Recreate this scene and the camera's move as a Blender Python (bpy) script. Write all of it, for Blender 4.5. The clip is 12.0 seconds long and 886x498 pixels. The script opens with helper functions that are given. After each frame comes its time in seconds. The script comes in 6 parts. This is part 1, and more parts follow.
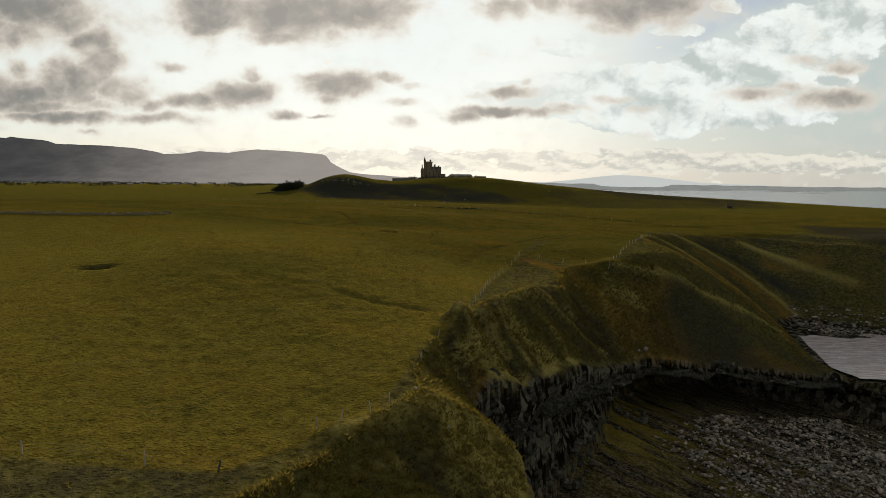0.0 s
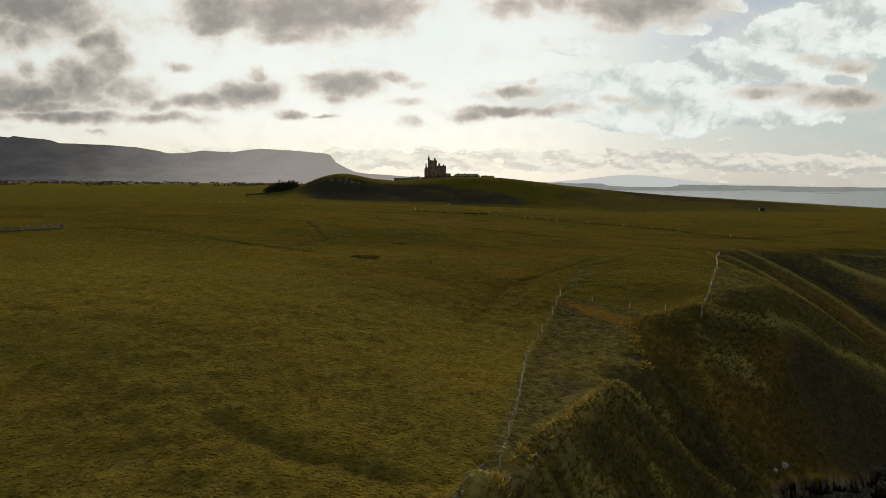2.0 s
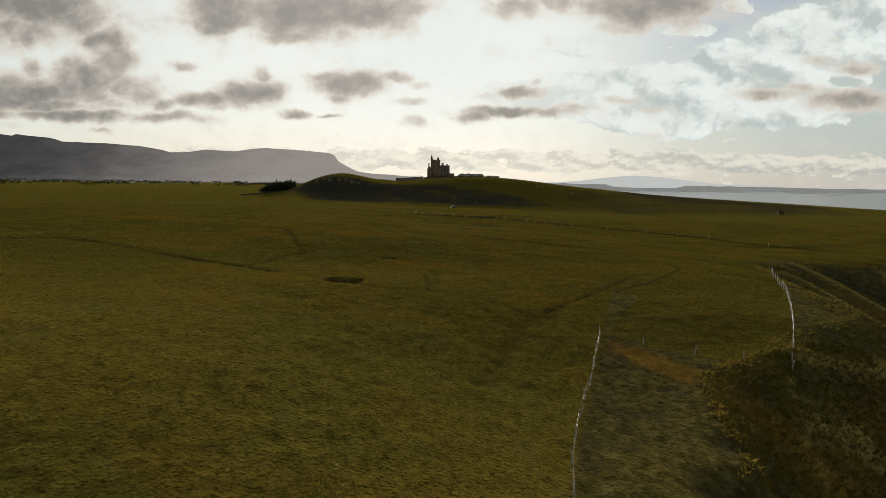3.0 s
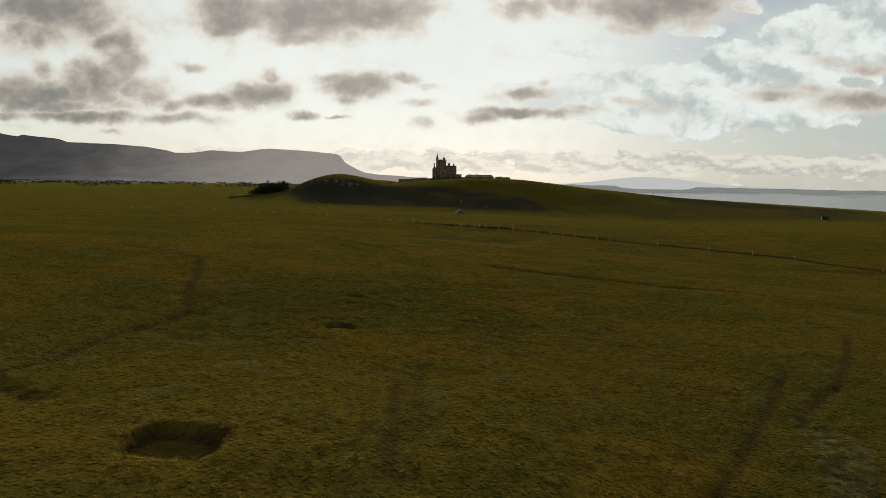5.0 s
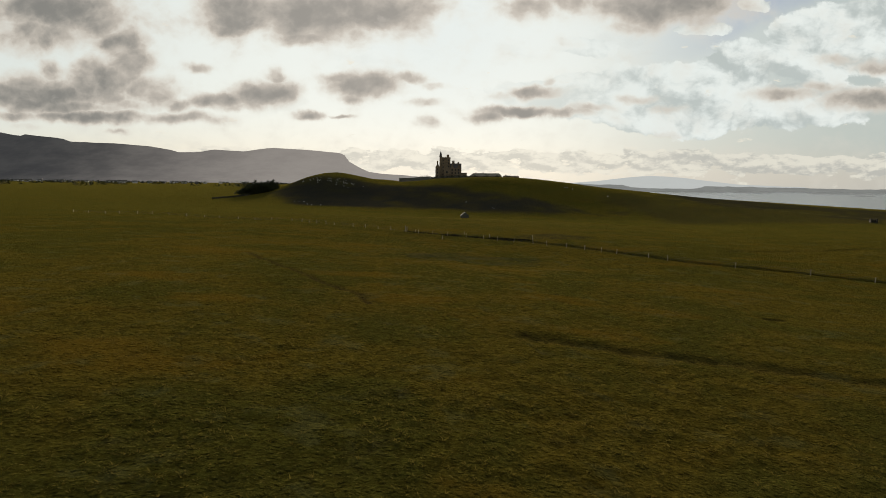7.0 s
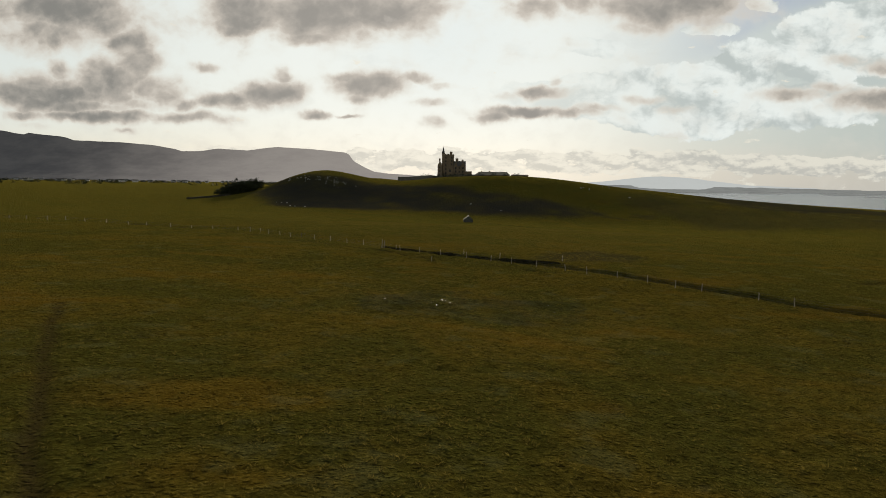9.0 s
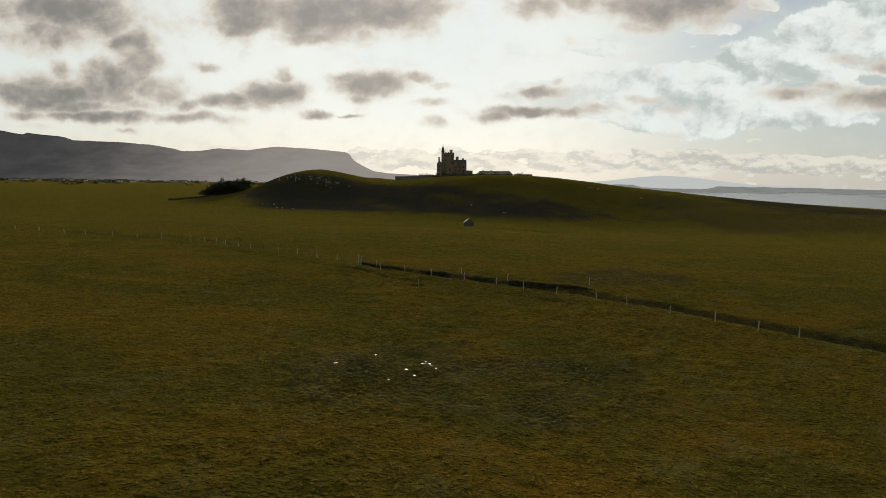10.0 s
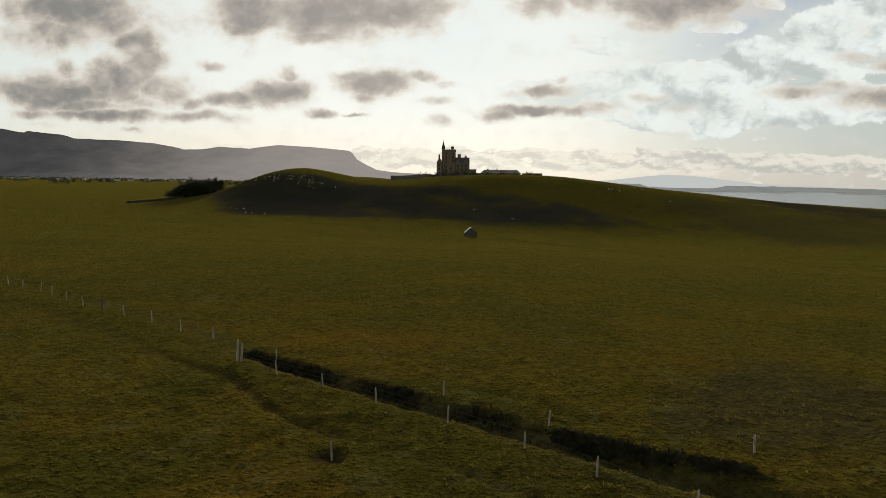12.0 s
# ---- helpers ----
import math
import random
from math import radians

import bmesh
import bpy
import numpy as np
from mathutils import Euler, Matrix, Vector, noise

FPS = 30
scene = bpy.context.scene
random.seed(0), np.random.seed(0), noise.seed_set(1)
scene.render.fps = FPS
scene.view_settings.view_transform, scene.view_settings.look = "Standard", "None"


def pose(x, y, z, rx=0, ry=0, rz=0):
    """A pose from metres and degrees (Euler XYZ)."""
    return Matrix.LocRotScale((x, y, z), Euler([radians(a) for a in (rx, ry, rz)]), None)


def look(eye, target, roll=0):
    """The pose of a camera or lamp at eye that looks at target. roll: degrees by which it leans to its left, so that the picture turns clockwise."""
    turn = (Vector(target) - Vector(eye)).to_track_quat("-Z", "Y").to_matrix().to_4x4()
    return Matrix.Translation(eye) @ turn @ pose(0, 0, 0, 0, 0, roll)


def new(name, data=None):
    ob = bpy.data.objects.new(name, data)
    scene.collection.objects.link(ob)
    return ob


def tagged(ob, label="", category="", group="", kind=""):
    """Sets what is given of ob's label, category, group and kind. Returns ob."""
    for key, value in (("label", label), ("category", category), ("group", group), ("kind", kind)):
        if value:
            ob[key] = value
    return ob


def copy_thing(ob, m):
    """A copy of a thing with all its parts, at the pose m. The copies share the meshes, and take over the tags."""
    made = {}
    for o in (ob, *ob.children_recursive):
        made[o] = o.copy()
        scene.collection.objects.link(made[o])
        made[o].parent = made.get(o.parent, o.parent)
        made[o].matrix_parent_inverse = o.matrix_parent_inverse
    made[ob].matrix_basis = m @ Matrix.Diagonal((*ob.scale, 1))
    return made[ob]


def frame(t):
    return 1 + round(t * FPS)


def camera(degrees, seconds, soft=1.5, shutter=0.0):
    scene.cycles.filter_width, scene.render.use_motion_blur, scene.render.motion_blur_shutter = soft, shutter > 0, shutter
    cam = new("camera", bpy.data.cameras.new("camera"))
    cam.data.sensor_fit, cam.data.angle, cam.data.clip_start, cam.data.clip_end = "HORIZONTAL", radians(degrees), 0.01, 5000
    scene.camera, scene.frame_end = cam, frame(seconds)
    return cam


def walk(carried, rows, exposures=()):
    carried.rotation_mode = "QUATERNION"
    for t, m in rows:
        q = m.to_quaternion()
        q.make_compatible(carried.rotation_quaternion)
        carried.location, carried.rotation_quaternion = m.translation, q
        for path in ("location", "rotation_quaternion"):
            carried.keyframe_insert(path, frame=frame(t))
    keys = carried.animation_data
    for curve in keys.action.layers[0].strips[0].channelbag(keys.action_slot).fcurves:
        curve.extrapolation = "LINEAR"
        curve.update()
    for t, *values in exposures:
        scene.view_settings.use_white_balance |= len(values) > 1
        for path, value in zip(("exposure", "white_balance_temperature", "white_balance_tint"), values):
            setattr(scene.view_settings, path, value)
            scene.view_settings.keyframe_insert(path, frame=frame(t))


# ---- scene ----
cam = camera(70, 12.0, 0.9)
PATH = [
    (0, (2.665, 0.152, 13.065), (0.418, 99.586, 2.676), 0.43),
    (0.5, (2.655, 12.602, 13.061), (0.213, 112.025, 2.615), 0.38),
    (1, (2.518, 25.131, 13.189), (-0.135, 124.548, 2.732), 0.34),
    (1.5, (2.295, 37.431, 13.358), (-0.584, 136.842, 2.909), 0.36),
    (2, (2.025, 49.293, 13.497), (-1.095, 148.697, 3.050), 0.45),
    (2.5, (1.731, 60.916, 13.606), (-1.639, 160.312, 3.159), 0.58),
    (3, (1.431, 72.601, 13.702), (-2.190, 171.989, 3.265), 0.70),
    (3.5, (1.147, 84.571, 13.800), (-2.724, 183.952, 3.389), 0.79),
    (4, (0.913, 96.737, 13.907), (-3.221, 196.112, 3.536), 0.82),
    (4.5, (0.765, 108.935, 14.028), (-3.663, 208.302, 3.701), 0.81),
    (5, (0.715, 121.012, 14.159), (-4.045, 220.368, 3.874), 0.76),
    (5.5, (0.682, 132.874, 14.263), (-4.403, 232.216, 4.002), 0.69),
    (6, (0.557, 144.439, 14.297), (-4.788, 243.766, 4.023), 0.65),
    (6.5, (0.278, 155.706, 14.228), (-5.229, 255.019, 3.901), 0.65),
    (7, (-0.048, 166.995, 14.086), (-5.674, 266.294, 3.691), 0.69),
    (7.5, (-0.271, 178.705, 13.915), (-6.049, 277.991, 3.473), 0.75),
    (8, (-0.288, 191.123, 13.754), (-6.306, 290.394, 3.312), 0.80),
    (8.5, (-0.196, 204.080, 13.627), (-6.486, 303.336, 3.209), 0.84),
    (9, (-0.139, 217.291, 13.555), (-6.656, 316.535, 3.151), 0.85),
    (9.5, (-0.230, 230.517, 13.558), (-6.875, 329.750, 3.135), 0.82),
    (10, (-0.451, 243.681, 13.652), (-7.175, 342.906, 3.196), 0.78),
    (10.5, (-0.747, 256.753, 13.852), (-7.580, 355.968, 3.383), 0.75),
    (11, (-1.049, 269.704, 14.149), (-8.069, 368.909, 3.698), 0.77),
    (11.5, (-1.212, 282.534, 14.443), (-8.444, 381.721, 3.965), 0.81),
    (12, (-1.078, 295.247, 14.609), (-8.460, 394.404, 3.964), 0.84),
]
walk(cam, [(t, look(eye, target, roll)) for t, eye, target, roll in PATH], [(0, 0.06), (1.2, 0.05), (2.5, -0.03), (4.5, -0.06), (9.5, -0.05), (12, 0.0)])

# ---- world, sun ----
SUN_AZ, SUN_EL = radians(-4.0), radians(13.5)     # azimuth from +y towards +x


class Nodes:
    """Small helper that strings shader nodes together."""

    def __init__(self, tree):
        self.tree = tree
        tree.nodes.clear()

    def add(self, kind, ins=None, **props):
        n = self.tree.nodes.new(kind)
        for k, v in props.items():
            if k == "operation":
                n.operation = v
            elif k == "data_type":
                n.data_type = v
            elif k == "blend_type":
                n.blend_type = v
            elif k == "noise_dimensions":
                n.noise_dimensions = v
            elif k == "attribute_name":
                n.attribute_name = v
            elif k == "interpolation_type":
                n.interpolation_type = v
            elif k == "feature":
                n.feature = v
            elif k == "clamp":
                n.use_clamp = v
        for k, v in (ins or {}).items():
            if isinstance(v, bpy.types.NodeSocket):
                self.tree.links.new(v, n.inputs[k])
            else:
                n.inputs[k].default_value = v
        return n

    def math(self, op, a, b=None, clamp=False):
        ins = {0: a}
        if b is not None:
            ins[1] = b
        return self.add("ShaderNodeMath", ins, operation=op, clamp=clamp).outputs[0]

    def vec(self, op, a, b=None, c=None):
        ins = {0: a}
        if b is not None:
            ins[1] = b
        if c is not None:
            ins[2] = c
        n = self.add("ShaderNodeVectorMath", ins, operation=op)
        return n.outputs["Value"] if op in ("LENGTH", "DOT_PRODUCT") else n.outputs["Vector"]

    def noise(self, vector, scale, detail=4.0, rough=0.55, lac=2.0, dist=0.0, color=False):
        n = self.add("ShaderNodeTexNoise", {"Vector": vector, "Scale": scale, "Detail": detail, "Roughness": rough, "Lacunarity": lac, "Distortion": dist})
        return n.outputs["Color" if color else "Fac"]

    def ramp(self, value, low, high, out_low=0.0, out_high=1.0, smooth=True):
        n = self.add("ShaderNodeMapRange", {0: value, 1: low, 2: high, 3: out_low, 4: out_high}, interpolation_type="SMOOTHSTEP" if smooth else "LINEAR")
        return n.outputs[0]

    def mix(self, fac, a, b, blend="MIX"):
        n = self.add("ShaderNodeMix", {0: fac, 6: a, 7: b}, data_type="RGBA", blend_type=blend)
        return n.outputs[2]

    def scale(self, vector, xyz):
        return self.vec("MULTIPLY", vector, xyz)


def make_world():
    world = bpy.data.worlds.new("sky")
    world.use_nodes = True
    scene.world = world
    g = Nodes(world.node_tree)
    ray = g.add("ShaderNodeTexCoord").outputs["Generated"]
    xyz = g.add("ShaderNodeSeparateXYZ", {0: ray})
    x, y, z = xyz.outputs
    sky = g.add("ShaderNodeTexSky")
    sky.sky_type, sky.sun_disc = "NISHITA", False
    sky.sun_elevation, sky.sun_rotation = SUN_EL, SUN_AZ
    sky.air_density, sky.dust_density, sky.ozone_density = 1.0, 2.0, 1.0
    clear = g.vec("SCALE", sky.outputs[0])
    clear.node.inputs["Scale"].default_value = 0.085

    # plane of projection ahead of the walk: (x / y, z / y)
    ahead = g.math("MAXIMUM", y, 0.12)
    flat = g.add("ShaderNodeCombineXYZ", {0: g.math("DIVIDE", x, ahead), 1: g.math("DIVIDE", z, ahead), 2: 0.0}).outputs[0]
    # deck of cloud seen from below
    up = g.math("ADD", g.math("MAXIMUM", z, 0.0), 0.07)
    deck = g.add("ShaderNodeCombineXYZ", {0: g.math("DIVIDE", x, up), 1: g.math("DIVIDE", y, up), 2: 0.0}).outputs[0]

    # two sizes of eddies bend the outlines of the clouds
    w1 = g.vec("SUBTRACT", g.noise(flat, 8.0, 4, 0.55, color=True), (0.5, 0.5, 0.5))
    w2 = g.vec("SUBTRACT", g.noise(flat, 34.0, 6, 0.62, color=True), (0.5, 0.5, 0.5))
    warped = g.vec("MULTIPLY_ADD", w1, (0.075, 0.040, 0), flat)
    warped = g.vec("MULTIPLY_ADD", w2, (0.020, 0.014, 0), warped)

    def cover(blobs, soft):
        total = None
        for cx, cy, rx, ry, weight in blobs:
            off = g.vec("MULTIPLY_ADD", warped, (1 / rx, 1 / ry, 0), (-cx / rx, -cy / ry, 0))
            one = g.ramp(g.vec("LENGTH", off), 1.0 + soft, 1.0 - soft, 0.0, weight)
            total = one if total is None else g.math("MAXIMUM", total, one)
        return total

    def puffs(vector, scale):
        """Heaped round heads, 0 to 1."""
        n = g.add("ShaderNodeTexVoronoi", {"Vector": vector, "Scale": scale, "Detail": 3.0, "Roughness": 0.55}, feature="F1")
        return g.math("SUBTRACT", 1.0, n.outputs["Distance"])

    dark = g.math("MAXIMUM", g.math("MAXIMUM", cover(CLOUDS_WEST, 0.8), cover(CLOUDS_MID, 0.8)), cover(CLOUDS_EAST, 0.8))
    white = cover(CLOUDS_WHITE, 0.7)
    fine = g.noise(g.scale(flat, (1, 1.3, 1)), 22.0, 9, 0.54, dist=0.2)
    billow = g.noise(g.scale(flat, (1, 1.5, 1)), 10.0, 9, 0.58, dist=0.25)
    heaps = puffs(g.scale(warped, (1, 1.35, 1)), 22.0)
    body = g.math("ADD", dark, g.math("ADD", g.math("MULTIPLY", g.math("SUBTRACT", fine, 0.5), 0.80), g.math("MULTIPLY", g.math("SUBTRACT", heaps, 0.55), 0.30)))
    shade = g.ramp(body, -0.04, 0.52)

    # distance from the veiled sun, in the plane of projection
    sx, sy = math.tan(SUN_AZ), math.tan(SUN_EL)
    away = g.vec("LENGTH", g.vec("MULTIPLY_ADD", flat, (0.75, 1.0, 0), (-sx * 0.75, -sy, 0)))
    glow = g.math("POWER", g.ramp(away, 0.56, 0.0), 1.2)
    elev = g.math("MAXIMUM", g.math("DIVIDE", z, ahead), 0.0)

    low = g.mix(g.ramp(elev, 0.0, 0.12), (0.80, 0.755, 0.62, 1), (0.78, 0.84, 0.81, 1))
    veil = g.mix(g.ramp(x, 0.0, 0.32), low, g.mix(g.ramp(elev, 0.0, 0.08), (0.57, 0.57, 0.525, 1), (0.49, 0.56, 0.55, 1)))
    base = g.mix(0.88, clear, veil)
    gap = g.ramp(g.vec("DOT_PRODUCT", warped, (-0.48, 0.88, 0)), -0.005, 0.03)
    blue = g.math("MULTIPLY", gap, g.ramp(x, 0.16, 0.36))
    base = g.mix(g.math("MULTIPLY", blue, 0.9), base, g.mix(g.ramp(elev, 0.16, 0.29), (0.46, 0.51, 0.52, 1), (0.36, 0.42, 0.53, 1)))
    base = g.mix(g.math("MULTIPLY", glow, 0.97), base, (0.845, 0.895, 0.87, 1))
    mass = g.math("ADD", white, g.math("ADD", g.math("MULTIPLY", g.math("SUBTRACT", billow, 0.5), 0.9), g.math("MULTIPLY", g.math("SUBTRACT", heaps, 0.55), 0.35)))
    bank = g.ramp(mass, 0.22, 0.36)
    # the sunny side of each head is white, its foot grey
    under = g.noise(g.vec("MULTIPLY_ADD", warped, (1, 1.5, 1), (0.008, 0.03, 0)), 10.0, 9, 0.58, dist=0.25)
    lit = g.ramp(g.math("ADD", g.math("MULTIPLY", g.math("SUBTRACT", billow, under), 1.6), g.math("ADD", g.math("MULTIPLY", heaps, 0.45), g.math("MULTIPLY", fine, 0.5))), -0.12, 0.42)
    base = g.mix(g.math("MULTIPLY", bank, g.ramp(away, 0.10, 0.34, 0.35, 1.0)), base, g.mix(lit, (0.52, 0.57, 0.55, 1), (0.85, 0.90, 0.865, 1)))
    # wisps and thin grey veils over the bright part
    wisp = g.ramp(g.noise(g.scale(warped, (1, 2.0, 1)), 7.0, 9, 0.62), 0.52, 0.70)
    base = g.mix(g.math("MULTIPLY", wisp, 0.22), base, (0.62, 0.64, 0.61, 1))
    # low strip of small cumulus over the sea and the hills
    low_at = g.vec("MULTIPLY_ADD", w2, (0.012, 0.008, 0), flat)
    small = g.noise(g.scale(low_at, (1, 2.2, 1)), 21.0, 8, 0.58)
    lower = g.noise(g.vec("MULTIPLY_ADD", low_at, (1, 2.2, 1), (0.003, 0.014, 0)), 21.0, 8, 0.58)
    strip = g.ramp(g.math("ADD", small, g.math("ADD", g.ramp(elev, 0.066, 0.040, -0.30, 0.0), g.ramp(elev, 0.008, 0.03, -0.12, 0.12))), 0.47, 0.54)
    top_lit = g.ramp(g.math("ADD", g.math("SUBTRACT", small, lower), g.math("MULTIPLY", g.math("SUBTRACT", fine, 0.5), 0.15)), -0.10, 0.10)
    base = g.mix(g.math("MULTIPLY", strip, 0.80), base, g.mix(g.ramp(x, 0.05, 0.38), g.mix(top_lit, (0.64, 0.615, 0.54, 1), (0.92, 0.87, 0.74, 1)), g.mix(top_lit, (0.50, 0.50, 0.46, 1), (0.82, 0.79, 0.68, 1))))
    grey = g.mix(g.ramp(body, 0.18, 0.95), (0.66, 0.60, 0.52, 1), (0.25, 0.245, 0.225, 1))
    grey = g.mix(g.ramp(g.math("ADD", g.math("SUBTRACT", billow, under), g.math("MULTIPLY", g.math("SUBTRACT", heaps, 0.6), 0.3)), -0.02, 0.16, 0.0, 0.45), grey, (0.52, 0.49, 0.44, 1))
    grey = g.mix(g.math("MULTIPLY", glow, 0.25), grey, (0.75, 0.67, 0.59, 1))
    base = g.mix(g.ramp(body, -0.28, 0.20, 0.0, 0.40), base, g.mix(glow, (0.72, 0.69, 0.61, 1), (0.84, 0.80, 0.70, 1)))
    front = g.mix(shade, base, grey)

    # the rest of the sky: a broken deck of cloud, darker away from the sun
    broken = g.ramp(g.noise(deck, 0.55, 6, 0.55), 0.42, 0.62)
    rest = g.mix(g.math("ADD", g.math("MULTIPLY", broken, 0.8), 0.2), clear, (0.38, 0.38, 0.365, 1))
    colour = g.mix(g.ramp(y, 0.25, 0.5), rest, front)
    colour = g.mix(g.ramp(elev, 0.36, 0.55), colour, rest)
    below = g.mix(g.ramp(z, -0.03, -0.003), (0.12, 0.12, 0.11, 1), colour)
    back = g.add("ShaderNodeBackground", {0: below, 1: SKY_STRENGTH})
    out = g.add("ShaderNodeOutputWorld")
    world.node_tree.links.new(back.outputs[0], out.inputs[0])
    world.cycles.sampling_method = "MANUAL"
    world.cycles.sample_map_resolution = 512


SKY_STRENGTH = 1.0
# clouds by direction: across, up, half width, half height, density
CLOUDS_WEST = [
    (-0.680, 0.269, 0.112, 0.038, 1.00), (-0.710, 0.230, 0.078, 0.029, 0.80), (-0.607, 0.256, 0.052, 0.033, 0.80), (-0.543, 0.243, 0.060, 0.025, 0.35),
    (-0.488, 0.247, 0.043, 0.025, 0.30), (-0.716, 0.133, 0.095, 0.030, 1.00), (-0.612, 0.151, 0.060, 0.035, 1.00), (-0.694, 0.176, 0.019, 0.021, 0.70),
    (-0.567, 0.217, 0.039, 0.025, 0.80), (-0.559, 0.186, 0.034, 0.025, 0.80), (-0.620, 0.179, 0.026, 0.021, 0.80), (-0.529, 0.138, 0.043, 0.023, 0.80),
    (-0.670, 0.115, 0.086, 0.012, 0.90), (-0.548, 0.120, 0.052, 0.011, 0.60), (-0.481, 0.122, 0.024, 0.010, 0.60), (-0.633, 0.100, 0.099, 0.010, 1.00),
    (-0.475, 0.100, 0.069, 0.010, 0.80), (-0.746, 0.099, 0.043, 0.008, 0.70), (-0.728, 0.084, 0.022, 0.005, 0.40), (-0.582, 0.078, 0.019, 0.004, 0.50),
]
CLOUDS_MID = [
    (-0.410, 0.128, 0.045, 0.012, 0.90), (-0.344, 0.134, 0.047, 0.017, 1.00), (-0.325, 0.161, 0.016, 0.013, 0.60), (-0.449, 0.180, 0.026, 0.008, 0.70),
    (-0.401, 0.120, 0.052, 0.007, 0.60), (-0.379, 0.264, 0.073, 0.035, 1.00), (-0.398, 0.238, 0.041, 0.013, 0.80), (-0.254, 0.259, 0.103, 0.040, 1.00),
    (-0.272, 0.221, 0.041, 0.015, 0.80), (-0.166, 0.263, 0.090, 0.033, 1.00), (-0.105, 0.259, 0.036, 0.022, 0.80), (-0.184, 0.148, 0.053, 0.017, 1.00),
    (-0.220, 0.158, 0.033, 0.009, 0.80), (-0.202, 0.131, 0.024, 0.008, 0.70), (-0.122, 0.157, 0.039, 0.009, 0.70), (-0.073, 0.147, 0.021, 0.006, 0.50),
    (-0.091, 0.121, 0.029, 0.007, 0.60), (-0.082, 0.092, 0.014, 0.009, 0.60), (-0.269, 0.104, 0.024, 0.007, 0.90), (-0.220, 0.103, 0.022, 0.003, 0.80),
]
CLOUDS_EAST = [
    (0.279, 0.274, 0.104, 0.034, 1.00), (0.136, 0.276, 0.051, 0.013, 0.60), (0.068, 0.269, 0.043, 0.020, 0.75), (0.221, 0.241, 0.039, 0.011, 0.60),
    (0.084, 0.138, 0.035, 0.010, 0.90), (0.098, 0.157, 0.008, 0.010, 0.50), (0.035, 0.131, 0.021, 0.007, 0.40), (0.072, 0.109, 0.080, 0.008, 1.00),
    (0.009, 0.102, 0.033, 0.008, 0.85), (0.166, 0.115, 0.034, 0.006, 0.50), (0.243, 0.132, 0.032, 0.007, 0.50), (0.286, 0.116, 0.032, 0.006, 0.40),
    (0.281, 0.079, 0.020, 0.005, 0.35), (0.461, 0.138, 0.046, 0.010, 0.65), (0.497, 0.148, 0.030, 0.007, 0.55), (0.577, 0.130, 0.059, 0.018, 0.85),
    (0.530, 0.192, 0.029, 0.010, 0.50), (0.585, 0.181, 0.037, 0.011, 0.60),
]
CLOUDS_WHITE = [
    (0.259, 0.149, 0.101, 0.035, 1.00), (0.384, 0.175, 0.066, 0.046, 1.00), (0.482, 0.200, 0.070, 0.056, 1.00), (0.565, 0.233, 0.085, 0.061, 1.00),
    (0.303, 0.107, 0.143, 0.032, 1.00), (0.470, 0.121, 0.140, 0.037, 1.00), (0.140, 0.132, 0.128, 0.036, 1.00), (0.590, 0.269, 0.064, 0.036, 1.00),
    (0.411, 0.266, 0.030, 0.011, 0.80), (0.326, 0.232, 0.046, 0.008, 0.85), (0.163, 0.208, 0.059, 0.017, 0.80),
]
make_world()

sun = new("sun", bpy.data.lights.new("sun", "SUN"))
sun.data.energy, sun.data.angle, sun.data.color = 4.2, radians(8.0), (1.0, 0.86, 0.66)
sun.matrix_world = look((0, 0, 0), (-math.sin(SUN_AZ), -math.cos(SUN_AZ), -math.tan(SUN_EL)))

# ---- materials ----
def material(name):
    m = bpy.data.materials.new(name)
    m.use_nodes = True
    g = Nodes(m.node_tree)
    where = g.add("ShaderNodeNewGeometry").outputs["Position"]
    return m, g, where


def finish(m, g, colour, rough=0.9, bump=None, depth=0.05, metal=0.0, spec=0.3, emit=None, emit_strength=0.0):
    ins = {"Base Color": colour, "Roughness": rough, "Metallic": metal, "Specular IOR Level": spec}
    if bump is not None:
        ins["Normal"] = g.add("ShaderNodeBump", {"Height": bump, "Strength": 1.0, "Distance": depth}).outputs[0]
    if emit is not None:
        ins["Emission Color"], ins["Emission Strength"] = emit, emit_strength
    b = g.add("ShaderNodeBsdfPrincipled", ins)
    out = g.add("ShaderNodeOutputMaterial")
    m.node_tree.links.new(b.outputs[0], out.inputs[0])
    return m


def attr(g, name):
    return g.add("ShaderNodeAttribute", attribute_name=name).outputs["Fac"]


